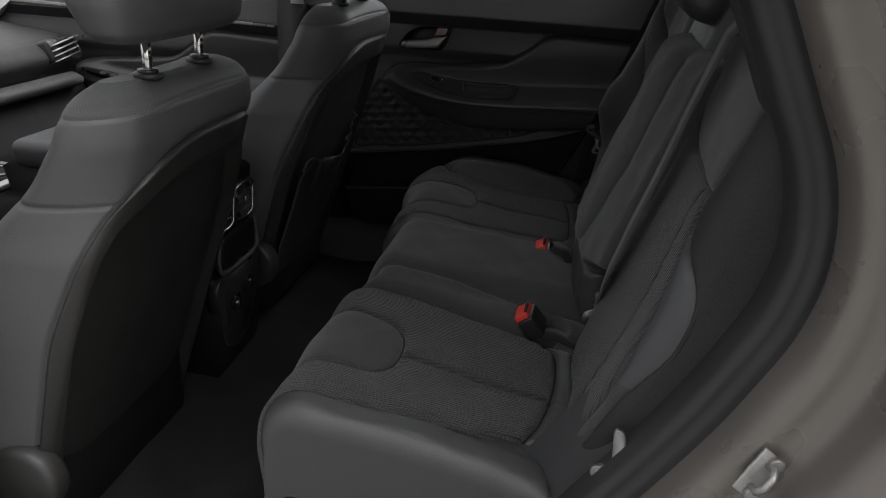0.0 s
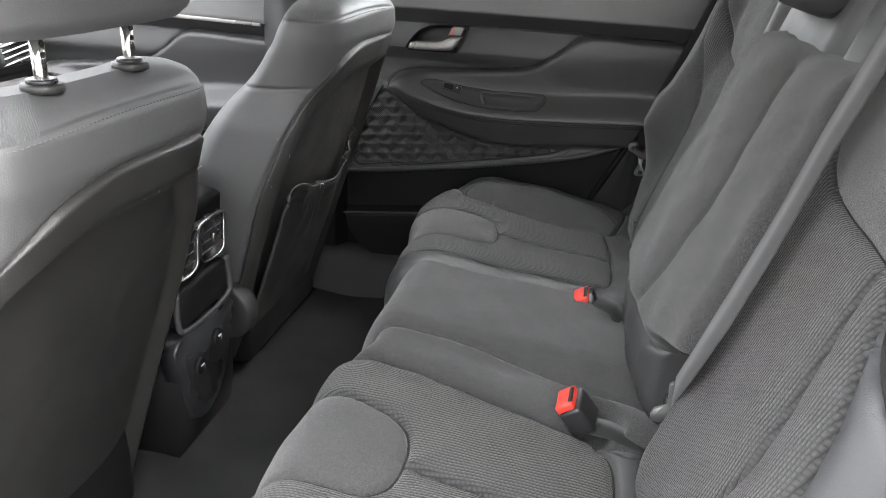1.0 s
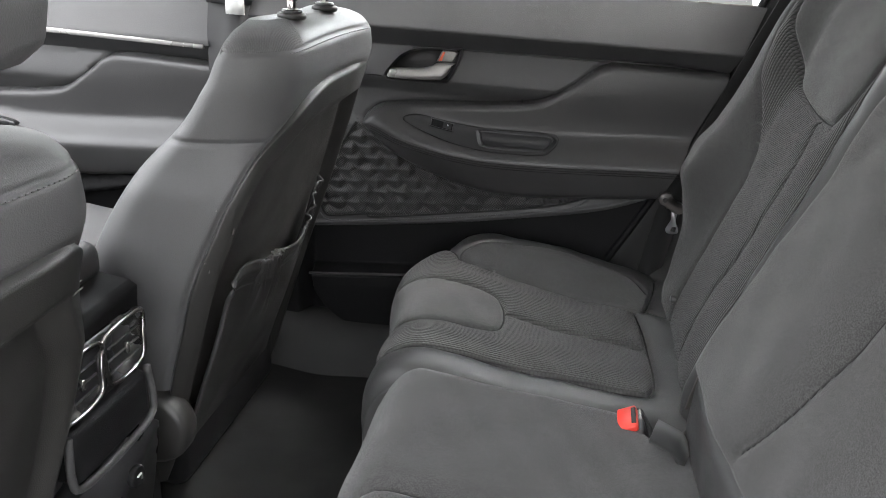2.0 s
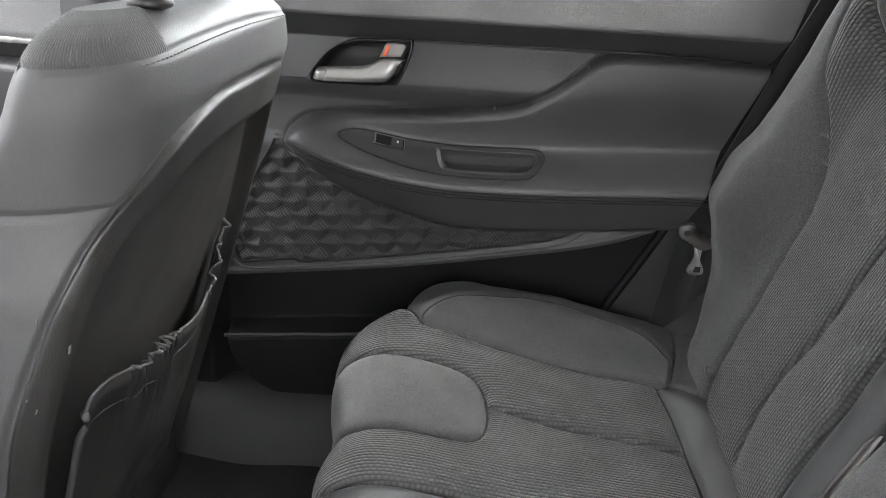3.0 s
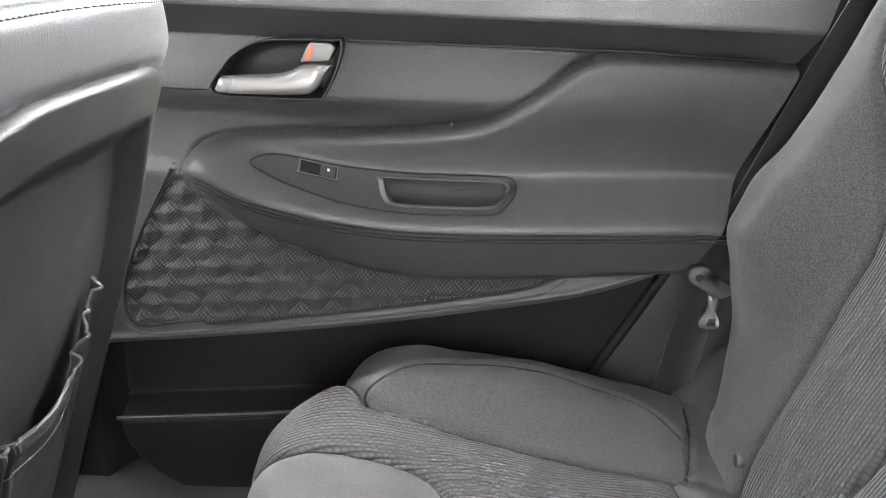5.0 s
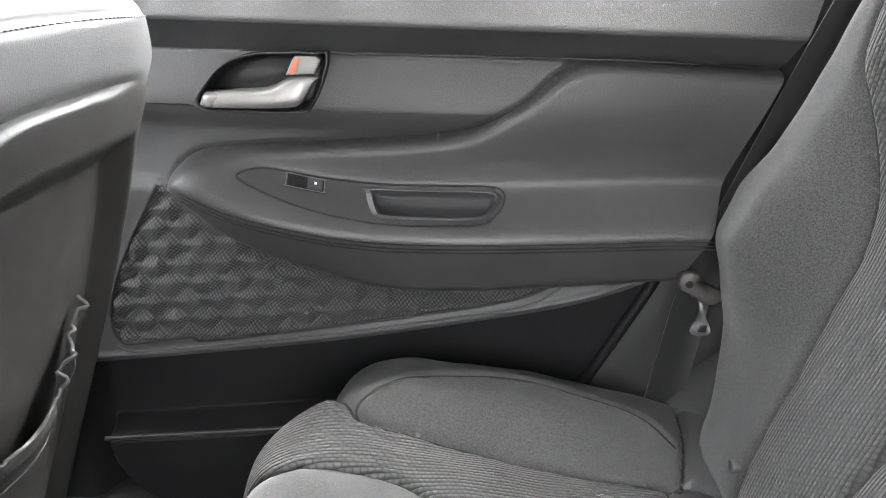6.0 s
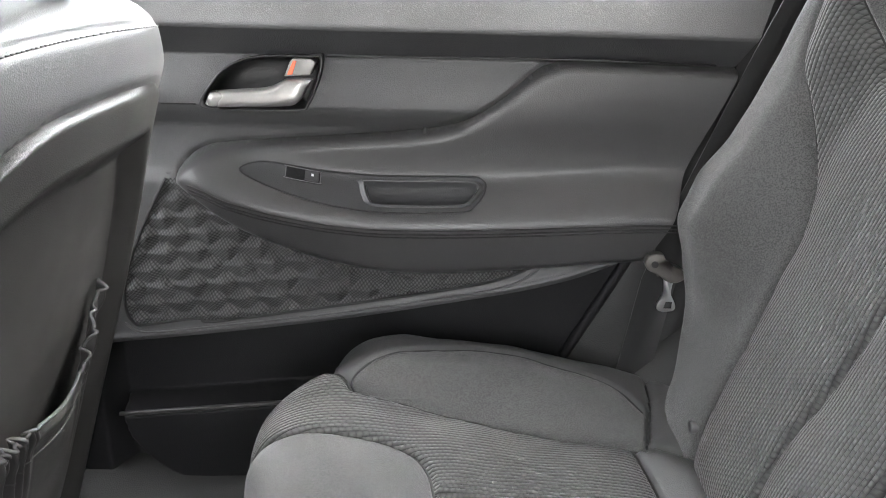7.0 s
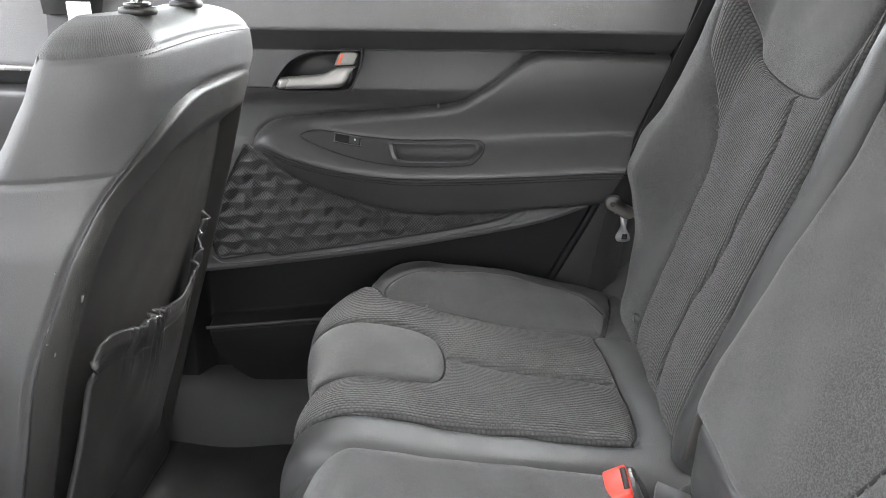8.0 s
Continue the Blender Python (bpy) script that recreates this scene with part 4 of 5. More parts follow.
def near_cushion(U, V):
    y, drop = roll(V, B0, B1, 0.03)
    x, z, nx, nz = cushion_at(U)
    xt = (U - TOP_S) + 0.02
    hump = sm(0.765, 0.70, y) * sm(-0.075, 0.06, xt) * (1 - 0.75 * sm(0.20, 0.42, xt))
    h = 0.045 * hump + groove(U, V, [pad_near, bol_near, rear_near, mid_near, gap_near, mid_seam]) + wobble(U, V)
    h = h + 0.020 * sm(1.19, 1.27, y) - 0.012 * np.exp(-((y - np.interp(xt, [-0.1, 0.1, 0.4], [1.168, 1.155, 1.075])) / 0.018) ** 2)
    h = h - 0.006 * np.exp(-((y - 0.93) / 0.09) ** 2) * sm(0.0, 0.2, xt)
    # scoop for the buckles at the rear of the middle seat
    h = h - 0.045 * sm(0.045, 0.02, np.hypot(xt - 0.375, (y - 1.46) * 0.9))
    h = h - 0.030 * sm(0.045, 0.02, np.hypot(xt - 0.36, (y - 1.125) * 0.8))
    back_in = 0.038 * sm(1.17, 1.21, y) * (1 - sm(-0.06, 0.06, xt)) + 0.008 * (1 - sm(-0.06, 0.06, xt)) + 0.05 * sm(0.78, 0.67, y) * (1 - sm(-0.12, 0.08, xt))
    return x + nx * (h - drop) * np.where(drop > 0.02, 0.3, 1) + back_in, y, z + nz * h - drop


pad_loop2 = np.vstack([pad_near, [(s_of(-0.30), 0.88), (s_of(-0.30), 1.05)]])
bol_loop2 = np.vstack([bol_near, [(s_of(0.40), 0.45), (s_of(-0.10), 0.45)]])
rib_loop2 = np.vstack([bol_near[:30][::-1], [(s_of(-0.3), 0.68), (s_of(-0.3), 1.165)], gap_near[:24], rear_near[:36][::-1]])
near_seat = thing("rear_seat_cushion", "dark grey double rear seat cushion with ribbed cloth and plain middle", "car seat", (0.18, 1.07, 0.6))
vs = np.arange(B0 - 0.13, B1 + 0.10, 0.0042)
sheet(near_cushion, us, vs, [
    ("seat_pad", PLAIN, "smooth heathered cloth pad", lambda U, V: inside(U, V, pad_loop2)),
    ("side_bolster", HIDE, "raised leatherette bolster", lambda U, V: inside(U, V, bol_loop2)),
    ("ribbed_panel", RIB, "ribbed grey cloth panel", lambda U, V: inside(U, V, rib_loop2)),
    ("rear_panel", HIDE, "grey leatherette rear edge", lambda U, V: np.maximum(s_of(0.34) - U, V - 1.08)),
    ("middle_panel", PLAIN, "plain heathered middle seat", None)], near_seat)
for line in (pad_near, bol_near, rear_near, mid_near, gap_near, mid_seam):
    stitch(line, near_cushion, 0.0024, SEAM, near_seat, lift=0.001)

# ---- rear backrests: sheets over (height along the back, y) ----
BACK = [(0.455, 0.70), (0.425, 0.76), (0.414, 0.83), (0.430, 0.90), (0.465, 1.0), (0.502, 1.11), (0.535, 1.21), (0.562, 1.30), (0.588, 1.38), (0.612, 1.425), (0.66, 1.44), (0.72, 1.41), (0.74, 1.30)]
back_at, back_len = along(BACK)
_s = np.linspace(0, back_len, 900)
_z = back_at(_s)[1]
_k = int(np.argmax(_z))


def b_of(z):
    return np.interp(z, _z[:_k], _s[:_k])


def back_seam(points, closed=False):
    """A seam on the backrest given as (z, y)."""
    return spline([(float(b_of(z)), y) for z, y in points], closed, 6)


# the far backrest
fb_out = back_seam([(0.70, 1.86), (0.83, 1.845), (0.90, 1.850), (0.96, 1.853), (1.03, 1.863), (1.10, 1.870), (1.185, 1.918), (1.25, 1.962), (1.36, 1.985)])
fb_mid = back_seam([(0.83, 1.700), (0.92, 1.712), (1.02, 1.700), (1.12, 1.695), (1.218, 1.722)])
fb_pad = back_seam([(1.41, 1.965), (1.33, 1.945), (1.27, 1.890), (1.237, 1.855), (1.222, 1.76), (1.222, 1.68), (1.232, 1.645), (1.27, 1.620), (1.33, 1.605), (1.41, 1.60)])
fb_in = back_seam([(0.80, 1.57), (0.95, 1.585), (1.11, 1.590), (1.20, 1.60), (1.30, 1.588), (1.41, 1.58)])
C0, C1 = 1.525, 2.025


def far_back(U, V):
    y, drop = roll(V, C0, C1, 0.03)
    x, z, nx, nz = back_at(U)
    bow = sm(1.87, 1.96, y) * flow(z, [0.86, 0.94, 0.99, 1.04, 1.08, 1.14, 1.21, 1.30, 1.42], [0.0, 0.010, 0.036, 0.064, 0.064, 0.048, 0.042, 0.044, 0.030])
    h = bow + groove(U, V, [fb_out, fb_mid, fb_pad, fb_in]) + wobble(U, V, 0.8)
    h = h + 0.010 * sm(1.585, 1.555, y) - 0.008 * np.exp(-((y - 1.77) / 0.09) ** 2)
    cut = 0.075 * sm(0.99, 0.86, z) * sm(1.88, 2.04, y) + 0.02 * sm(1.20, 1.40, z) * sm(1.90, 2.04, y)
    return x + nx * h + np.maximum(drop, 0) * 0.9, y - cut, z + nz * h


pad_b = np.vstack([fb_pad])
far_back_seat = thing("rear_bench_back", "dark grey single rear backrest with smooth head pad", "car seat", (0.55, 1.77, 0.8))
us_b, vs_b = np.arange(0.0, back_len, 0.0042), np.arange(C0 - 0.10, C1 + 0.12, 0.0042)
out_b = np.vstack([fb_out, [(b_of(1.40) + 0.6, 1.98), (b_of(1.40) + 0.6, 2.4), (-0.1, 2.4), (-0.1, 1.885)]])
in_b = np.vstack([fb_in, [(b_of(1.40) + 0.6, 1.58), (b_of(1.40) + 0.6, 1.2), (-0.1, 1.2), (-0.1, 1.57)]])
sheet(far_back, us_b, vs_b, [
    ("head_pad", PLAIN, "smooth heathered head pad", lambda U, V: inside(U, V, pad_b)),
    ("side_bolster", PLAIN, "raised heathered cloth bolster", lambda U, V: inside(U, V, out_b)),
    ("inner_edge", HIDE, "grey leatherette inner edge", lambda U, V: inside(U, V, in_b)),
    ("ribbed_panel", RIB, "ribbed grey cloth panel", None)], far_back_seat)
for line in (fb_out, fb_mid, fb_pad, fb_in):
    stitch(line, far_back, 0.0024, SEAM, far_back_seat)
part("button", rod((0.417, 1.857, 0.850), 0.0075, 0.014, 16, "x", 0.002), HIDE_DARK, far_back_seat, "small dark button")
part("fold_flap", ribbon([((0.462, 1.527, 1.000), (0.5, 0.3, 0.2)), ((0.440, 1.520, 0.960), (0.5, 0.3, 0.2)), ((0.420, 1.512, 0.905), (0.5, 0.3, 0.1)), ((0.410, 1.505, 0.850), (0.5, 0.3, 0))], 0.034, 0.004), FLAP, far_back_seat, "folded brown-grey flap at the seat's edge")

# the near backrest
nb_mid = back_seam([(0.83, 0.81), (0.97, 0.787), (1.034, 0.777), (1.096, 0.785), (1.156, 0.794), (1.211, 0.800)])
nb_out = back_seam([(0.72, 0.74), (0.90, 0.705), (0.99, 0.690), (1.06, 0.695), (1.12, 0.708), (1.175, 0.742), (1.215, 0.768)])
nb_pad = back_seam([(1.43, 0.705), (1.33, 0.715), (1.235, 0.742), (1.215, 0.768), (1.213, 0.85), (1.213, 0.93), (1.222, 0.99), (1.26, 1.035), (1.33, 1.06), (1.43, 1.07)])
nb_in = back_seam([(0.80, 1.10), (0.95, 1.095), (1.11, 1.090), (1.24, 1.085), (1.42, 1.09)])
nb_edge = back_seam([(0.72, 0.70), (0.95, 0.676), (1.0, 0.662), (1.06, 0.646), (1.12, 0.656), (1.155, 0.690), (1.18, 0.732), (1.215, 0.745), (1.28, 0.722), (1.43, 0.70)])
D0, D1 = 0.662, 1.175


def near_back(U, V):
    y, drop = roll(V, D0, D1, 0.045)
    x, z, nx, nz = back_at(U)
    bow = sm(0.80, 0.69, y) * sm(0.84, 0.98, z) * (1 - 0.45 * sm(1.15, 1.35, z))
    h = 0.004 * bow + groove(U, V, [nb_mid, nb_out, nb_pad, nb_in, nb_edge]) + wobble(U, V, 0.8)
    h = h - 0.008 * np.exp(-((y - 0.93) / 0.09) ** 2) - 0.035 * sm(1.0, 0.93, z) * sm(1.0, 1.05, y)
    cut = 0.03 * sm(0.97, 0.82, z) * sm(0.80, 0.66, y)
    return x + nx * h + np.maximum(drop, 0) * 0.9, y + cut, z + nz * h


near_back_seat = thing("rear_bench_back", "dark grey ribbed rear backrest beside the open door", "car seat", (0.55, 0.92, 0.8))
out_n = np.vstack([nb_out, [(b_of(1.33), 0.715), (b_of(1.43), 0.705), (b_of(1.43) + 0.5, 0.705), (b_of(1.43) + 0.5, 0.3), (-0.1, 0.3), (-0.1, 0.80)]])
in_n = np.vstack([nb_in, [(b_of(1.40) + 0.6, 1.09), (b_of(1.40) + 0.6, 1.5), (-0.1, 1.5), (-0.1, 1.10)]])
edge_n = np.vstack([nb_edge, [(b_of(1.43) + 0.5, 0.70), (b_of(1.43) + 0.5, 0.3), (-0.1, 0.3), (-0.1, 0.70)]])
vs_b = np.arange(D0 - 0.11, D1 + 0.08, 0.0042)
sheet(near_back, us_b, vs_b, [
    ("head_pad", PLAIN, "smooth heathered head pad", lambda U, V: inside(U, V, nb_pad)),
    ("outer_side", CLOTH_SIDE, "dark cloth outer side", lambda U, V: inside(U, V, edge_n)),
    ("bolster_strip", HIDE_PALE, "pale leatherette strip along the bolster", lambda U, V: np.maximum(inside(U, V, out_n), b_of(0.99) - U)),
    ("side_bolster", PLAIN, "raised heathered cloth bolster", lambda U, V: inside(U, V, out_n)),
    ("inner_edge", HIDE, "grey leatherette inner edge", lambda U, V: inside(U, V, in_n)),
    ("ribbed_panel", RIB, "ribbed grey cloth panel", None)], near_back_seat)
for line in (nb_mid, nb_out, nb_pad, nb_in, nb_edge):
    stitch(line, near_back, 0.0024, SEAM, near_back_seat)
part("label_flap", ribbon([((0.415, 0.735, 0.835), (0, 1, 0)), ((0.44, 0.73, 0.87), (0, 1, 0))], 0.03, 0.002), TRIM, near_back_seat, "small cloth flap")

# the middle backrest, a fold-down armrest panel standing proud
MIDB = [(0.435, 0.78), (0.404, 0.835), (0.398, 0.88), (0.402, 0.925), (0.418, 0.985), (0.452, 1.09), (0.489, 1.20), (0.517, 1.285), (0.54, 1.308), (0.58, 1.30)]
midb_at, midb_len = along(MIDB)
_sm = np.linspace(0, midb_len, 600)
_zm = midb_at(_sm)[1]
_km = int(np.argmax(_zm))


def m_of(z):
    return float(np.interp(z, _zm[:_km], _sm[:_km]))


mb_seam = spline([(m_of(0.955), 1.255), (m_of(1.00), 1.235), (m_of(1.10), 1.205), (m_of(1.20), 1.20), (m_of(1.295), 1.205)], n=6)
mb_base = spline([(m_of(0.928), 1.56), (m_of(0.928), 1.36), (m_of(0.928), 1.05)], n=6)
E1 = 1.475


def mid_back(U, V):
    x, z, nx, nz = midb_at(U)
    y, drop = roll(V, 1.145 - 0.115 * sm(0.94, 0.985, z), E1, 0.030)
    h = groove(U, V, [mb_seam], 0.003) + wobble(U, V) - 0.010 * np.exp(-(away(U, V, mb_base) / 0.006) ** 2) + 0.010 * sm(m_of(0.925), m_of(0.94), U)
    taper = 0.05 * sm(0.93, 1.30, z) * sm(1.30, 1.50, y)
    set_back = 0.018 * sm(1.30, 1.16, y) + 0.014 * sm(1.17, 1.04, y)
    return x + nx * h + drop * 0.95 + set_back, y - taper, z + nz * h


mid_back_seat = thing("middle_seat_back", "plain grey fold-down middle backrest with leatherette foot", "car seat", (0.5, 1.34, 0.9))
sheet(mid_back, np.arange(0, midb_len, 0.0042), np.arange(0.93, E1 + 0.10, 0.0042), [
    ("foot", HIDE, "grey leatherette foot of the armrest", lambda U, V: U - m_of(0.925)),
    ("panel", PLAIN, "plain heathered cloth panel", None)], mid_back_seat)
stitch(mb_seam, mid_back, 0.0024, SEAM, mid_back_seat)
part("pull_loop", tube([(0.436, 1.175, 0.995), (0.430, 1.165, 0.972), (0.430, 1.158, 0.945)], 0.004, 6), HIDE_DARK, mid_back_seat, "small pull loop")
# the raised back above it, on which the middle headrest sits
part("upper_back", block(0.10, 0.32, 0.16, 0.03, 4, pose(0.61, 1.345, 1.33, 0, 18, 0)), HIDE, mid_back_seat)
headrest_mid = thing("rear_headrest", "low grey middle headrest pushed down", "headrest", (0.57, 1.34, 1.38))
part("cushion", block(0.10, 0.26, 0.13, 0.045, 5, pose(0.565, 1.34, 1.425, 0, 15, 0)), HIDE_DARK, headrest_mid)
part("latch", rod((0.535, 1.325, 1.315), 0.008, 0.02, 12, "x", 0.002), GLOSS, headrest_mid)
for yy in (0.93, 1.77):
    hr = thing("rear_headrest", "charcoal outer rear headrest", "headrest", (0.63, yy, 1.45), "rear headrests")
    part("cushion", block(0.11, 0.27, 0.17, 0.045, 5, pose(0.64, yy, 1.545, 0, 15, 0)), HIDE_DARK, hr)
    for dy in (-0.06, 0.06):
        part("post", rod((0.64, yy + dy, 1.45), 0.006, 0.12, 12), CHROME, hr)


# ---- seat belts ----
def buckle(at, turn, label, lean):
    """A buckle standing in the cushion's gap, its red button on top, leaning forwards."""
    b = thing("belt_buckle", label, "belt buckle", at, "belt buckles")
    m = Matrix.Translation(at) @ Euler((radians(lean[0]), radians(lean[1]), radians(turn))).to_matrix().to_4x4()
    part("housing", block(0.034, 0.050, 0.046, 0.006, 3, m @ Matrix.Translation((0.002, 0, -0.022))), GLOSS, b)
    part("release_button", block(0.027, 0.041, 0.016, 0.003, 2, m @ Matrix.Translation((-0.001, 0, 0.002))), RED, b, "red release button")
    part("slot", block(0.006, 0.030, 0.004, 0.001, 1, m @ Matrix.Translation((0.009, 0, 0.0092))), SEAM, b)
    base = Vector(at)
    part("strap", ribbon([(base + Vector((0.012, 0, -0.030)), (0, 1, 0)), (base + Vector((0.06, 0, -0.034)), (0, 1, 0)), (base + Vector((0.11, 0, -0.05)), (0, 1, 0))], 0.036, 0.006), STRAP, b)
    return b


buckle((0.317, 1.102, 0.850), -8, "red-buttoned belt buckle standing in the cushion of the middle seat", (10, -38))
buckle((0.320, 1.456, 0.842), -4, "red-buttoned belt buckle standing beside the single seat", (10, -30))
stub = thing("belt_stub", "dark webbing loop of the middle belt buckle", "belt", (0.36, 1.42, 0.83))
part("webbing", ribbon([((0.345, 1.415, 0.862), (0.3, 1, 0)), ((0.375, 1.405, 0.855), (0.3, 1, 0)), ((0.40, 1.40, 0.82), (0.3, 1, 0))], 0.046, 0.008), STRAP, stub)


far_belt = thing("seat_belt", "black belt hanging beside the far seat with a steel tongue", "seat belt", (0.42, 1.99, 0.8))
part("webbing", ribbon([((0.60, 2.03, 1.50), (1, 0, 0)), ((0.505, 2.04, 1.25), (1, 0, 0.2)), ((0.435, 2.035, 1.06), (1, 0, 0.25)), ((0.405, 2.03, 0.96), (1, 0, 0.1)), ((0.385, 2.025, 0.82), (1, 0, 0)), ((0.375, 2.02, 0.62), (1, 0, 0))], 0.046, 0.003), STRAP_BLACK, far_belt)
on_belt = lambda p, q, d: (p, 2.028 - d, q)
grip = part("tongue_grip", slab(spline([(0.386, 0.996), (0.402, 0.997), (0.409, 0.985), (0.425, 0.979), (0.436, 0.968), (0.424, 0.958), (0.409, 0.962), (0.399, 0.970), (0.386, 0.975), (0.381, 0.986)], True, 4), 0.0, 0.012, on_belt, 0.003), GRIP, far_belt, "brown-grey plastic tongue grip")
part("grip_hole", rod((0.393, 2.0155, 0.984), 0.0045, 0.003, 14, "y", 0.0008), SEAM, grip)
blade = part("tongue_blade", slab(spline([(0.409, 0.963), (0.421, 0.960), (0.419, 0.944), (0.428, 0.926), (0.426, 0.917), (0.409, 0.916), (0.404, 0.924), (0.411, 0.943)], True, 4), 0.003, 0.007, on_belt, 0.001), STEEL, far_belt, "bright steel tongue blade")
part("hole", slab([(0.413, 0.921), (0.423, 0.921), (0.423, 0.930), (0.415, 0.930)], 0.0065, 0.0078, on_belt), SEAM, blade)
near_belt = thing("seat_belt", "belt across the near backrest, paled for light, with a steel tongue", "seat belt", (0.5, 1.05, 1.0))
part("webbing", ribbon([((0.61, 0.93, 1.45), (0, 1, 0.1)), ((0.553, 0.965, 1.375), (0, 1, 0.15)), ((0.523, 0.972, 1.272), (0.05, 1, 0.2)), ((0.490, 0.965, 1.16), (0.05, 1, 0.2)), ((0.465, 0.965, 1.08), (0.05, 1, 0.2)), ((0.445, 0.985, 1.0), (0.1, 1, 0.2)), ((0.440, 1.03, 0.94), (0.1, 1, 0.1)), ((0.447, 1.06, 0.88), (0, 1, 0))], 0.050, 0.003), STRAP_LIT, near_belt)
on_near_belt = lambda p, q, d: (0.440 + p, 1.050 - d + 0.3 * p, 0.897 + q)
part("tongue_blade", slab(spline([(-0.021, -0.013), (0.0, -0.016), (0.022, -0.018), (0.029, -0.008), (0.026, 0.001), (0.013, 0.006), (0.007, 0.036), (-0.001, 0.041), (-0.006, 0.036), (-0.005, 0.010), (-0.020, 0.003)], True, 4), 0.0, 0.006, on_near_belt, 0.0015), TONGUE, near_belt, "dull steel belt tongue")
part("tongue_grip", slab(spline([(-0.008, 0.004), (0.020, 0.000), (0.024, 0.018), (0.000, 0.022)], True, 4), -0.010, 0.001, on_near_belt, 0.003), GLOSS, near_belt, "black plastic tongue grip")
low_belt = thing("belt_anchor", "black lower belt end with a steel bracket beside the near seat", "seat belt", (0.42, 0.64, 0.75))
part("webbing", ribbon([((0.46, 0.70, 0.86), (0.3, 1, 0)), ((0.42, 0.672, 0.80), (0.5, 1, 0)), ((0.39, 0.655, 0.70), (0.6, 1, 0))], 0.044, 0.003), STRAP, low_belt)
part("bracket", slab(spline([(0.463, 0.944), (0.471, 0.947), (0.478, 0.935), (0.483, 0.885), (0.481, 0.873), (0.464, 0.869), (0.444, 0.876), (0.444, 0.889), (0.461, 0.897), (0.465, 0.910)], True, 4), 0.0, 0.006, lambda p, q, d: (p, 0.652 - d, q), 0.0015), TONGUE, low_belt, "dull steel bracket")

# ---- front seats ----
def rear_x(z):
    """Rear face of a front backrest by height."""
    return flow(z, [0.5, 0.6, 0.75, 0.945, 1.02, 1.17, 1.20, 1.228, 1.250, 1.262, 1.268], [-0.405, -0.378, -0.333, -0.270, -0.246, -0.197, -0.189, -0.190, -0.203, -0.222, -0.238])


def half_width(z):
    return flow(z, [0.5, 0.6, 0.75, 0.9, 1.03, 1.08, 1.12, 1.20, 1.228, 1.250, 1.262, 1.268], [0.245, 0.255, 0.265, 0.268, 0.258, 0.244, 0.234, 0.229, 0.223, 0.208, 0.180, 0.145])


def thick(z):
    return flow(z, [0.5, 0.75, 0.95, 1.06, 1.14, 1.20, 1.232, 1.253, 1.268], [0.23, 0.23, 0.21, 0.18, 0.135, 0.115, 0.10, 0.075, 0.04])


SHELL_LOOP = spline([(1.180, 0.0), (1.176, -0.07), (1.156, -0.155), (1.108, -0.232), (1.045, -0.252), (0.98, -0.260), (0.90, -0.266), (0.81, -0.260), (0.72, -0.256), (0.60, -0.25), (0.42, -0.24),
                     (0.42, 0.24), (0.60, 0.25), (0.736, 0.256), (0.90, 0.266), (1.04, 0.256), (1.13, 0.240), (1.170, 0.215), (1.178, 0.10)], True, 4)


def shell_in(U, V):
    """Distance inside the back shell's edge, in metres."""
    return -inside(U, V * 0.69, SHELL_LOOP)


# half of a backrest's section: share of the thickness from the rear, share of the half width; flaring wings
SECTION_TOP = spline([(0, 0), (0.0, 0.3), (0.012, 0.55), (0.05, 0.71), (0.14, 0.81), (0.35, 0.92), (0.62, 0.99), (0.82, 1.0), (0.96, 0.93), (1.0, 0.80), (0.95, 0.62), (0.84, 0.45), (0.80, 0.2), (0.80, 0)], n=10)
SECTION_LOW = spline([(0, 0), (0.0, 0.4), (0.012, 0.66), (0.05, 0.82), (0.12, 0.89), (0.32, 0.95), (0.62, 0.99), (0.82, 1.0), (0.96, 0.93), (1.0, 0.80), (0.95, 0.62), (0.84, 0.45), (0.80, 0.2), (0.80, 0)], n=10)
SECTION_WING = spline([(0, 0), (0.0, 0.45), (0.0, 0.72), (0.015, 0.86), (0.06, 0.94), (0.16, 0.985), (0.40, 1.0), (0.82, 1.0), (0.96, 0.93), (1.0, 0.80), (0.95, 0.62), (0.84, 0.45), (0.80, 0.2), (0.80, 0)], n=10)
SECTION_S = np.concatenate([[0], np.cumsum(np.hypot(np.diff(SECTION_TOP[:, 0]) * 0.6, np.diff(SECTION_TOP[:, 1])))])
SECTION_S /= SECTION_S[-1]


# scuffs on the back shells: place across, height, width, height of the mark, turn
SCUFFS_NEAR = [(-0.100, 1.096, 0.004, 0.005, 0), (0.012, 1.108, 0.003, 0.004, 10), (0.062, 1.109, 0.016, 0.0016, 8), (0.084, 1.111, 0.008, 0.0012, 12), (0.162, 1.119, 0.020, 0.0018, 10), (0.180, 1.122, 0.006, 0.0014, 0)]
SCUFFS_FAR = [(-0.197, 0.990, 0.0035, 0.009, 4), (-0.226, 1.022, 0.003, 0.003, 0), (-0.226, 0.958, 0.002, 0.006, 10), (-0.224, 0.944, 0.003, 0.002, 0), (-0.217, 0.930, 0.002, 0.005, -20)]


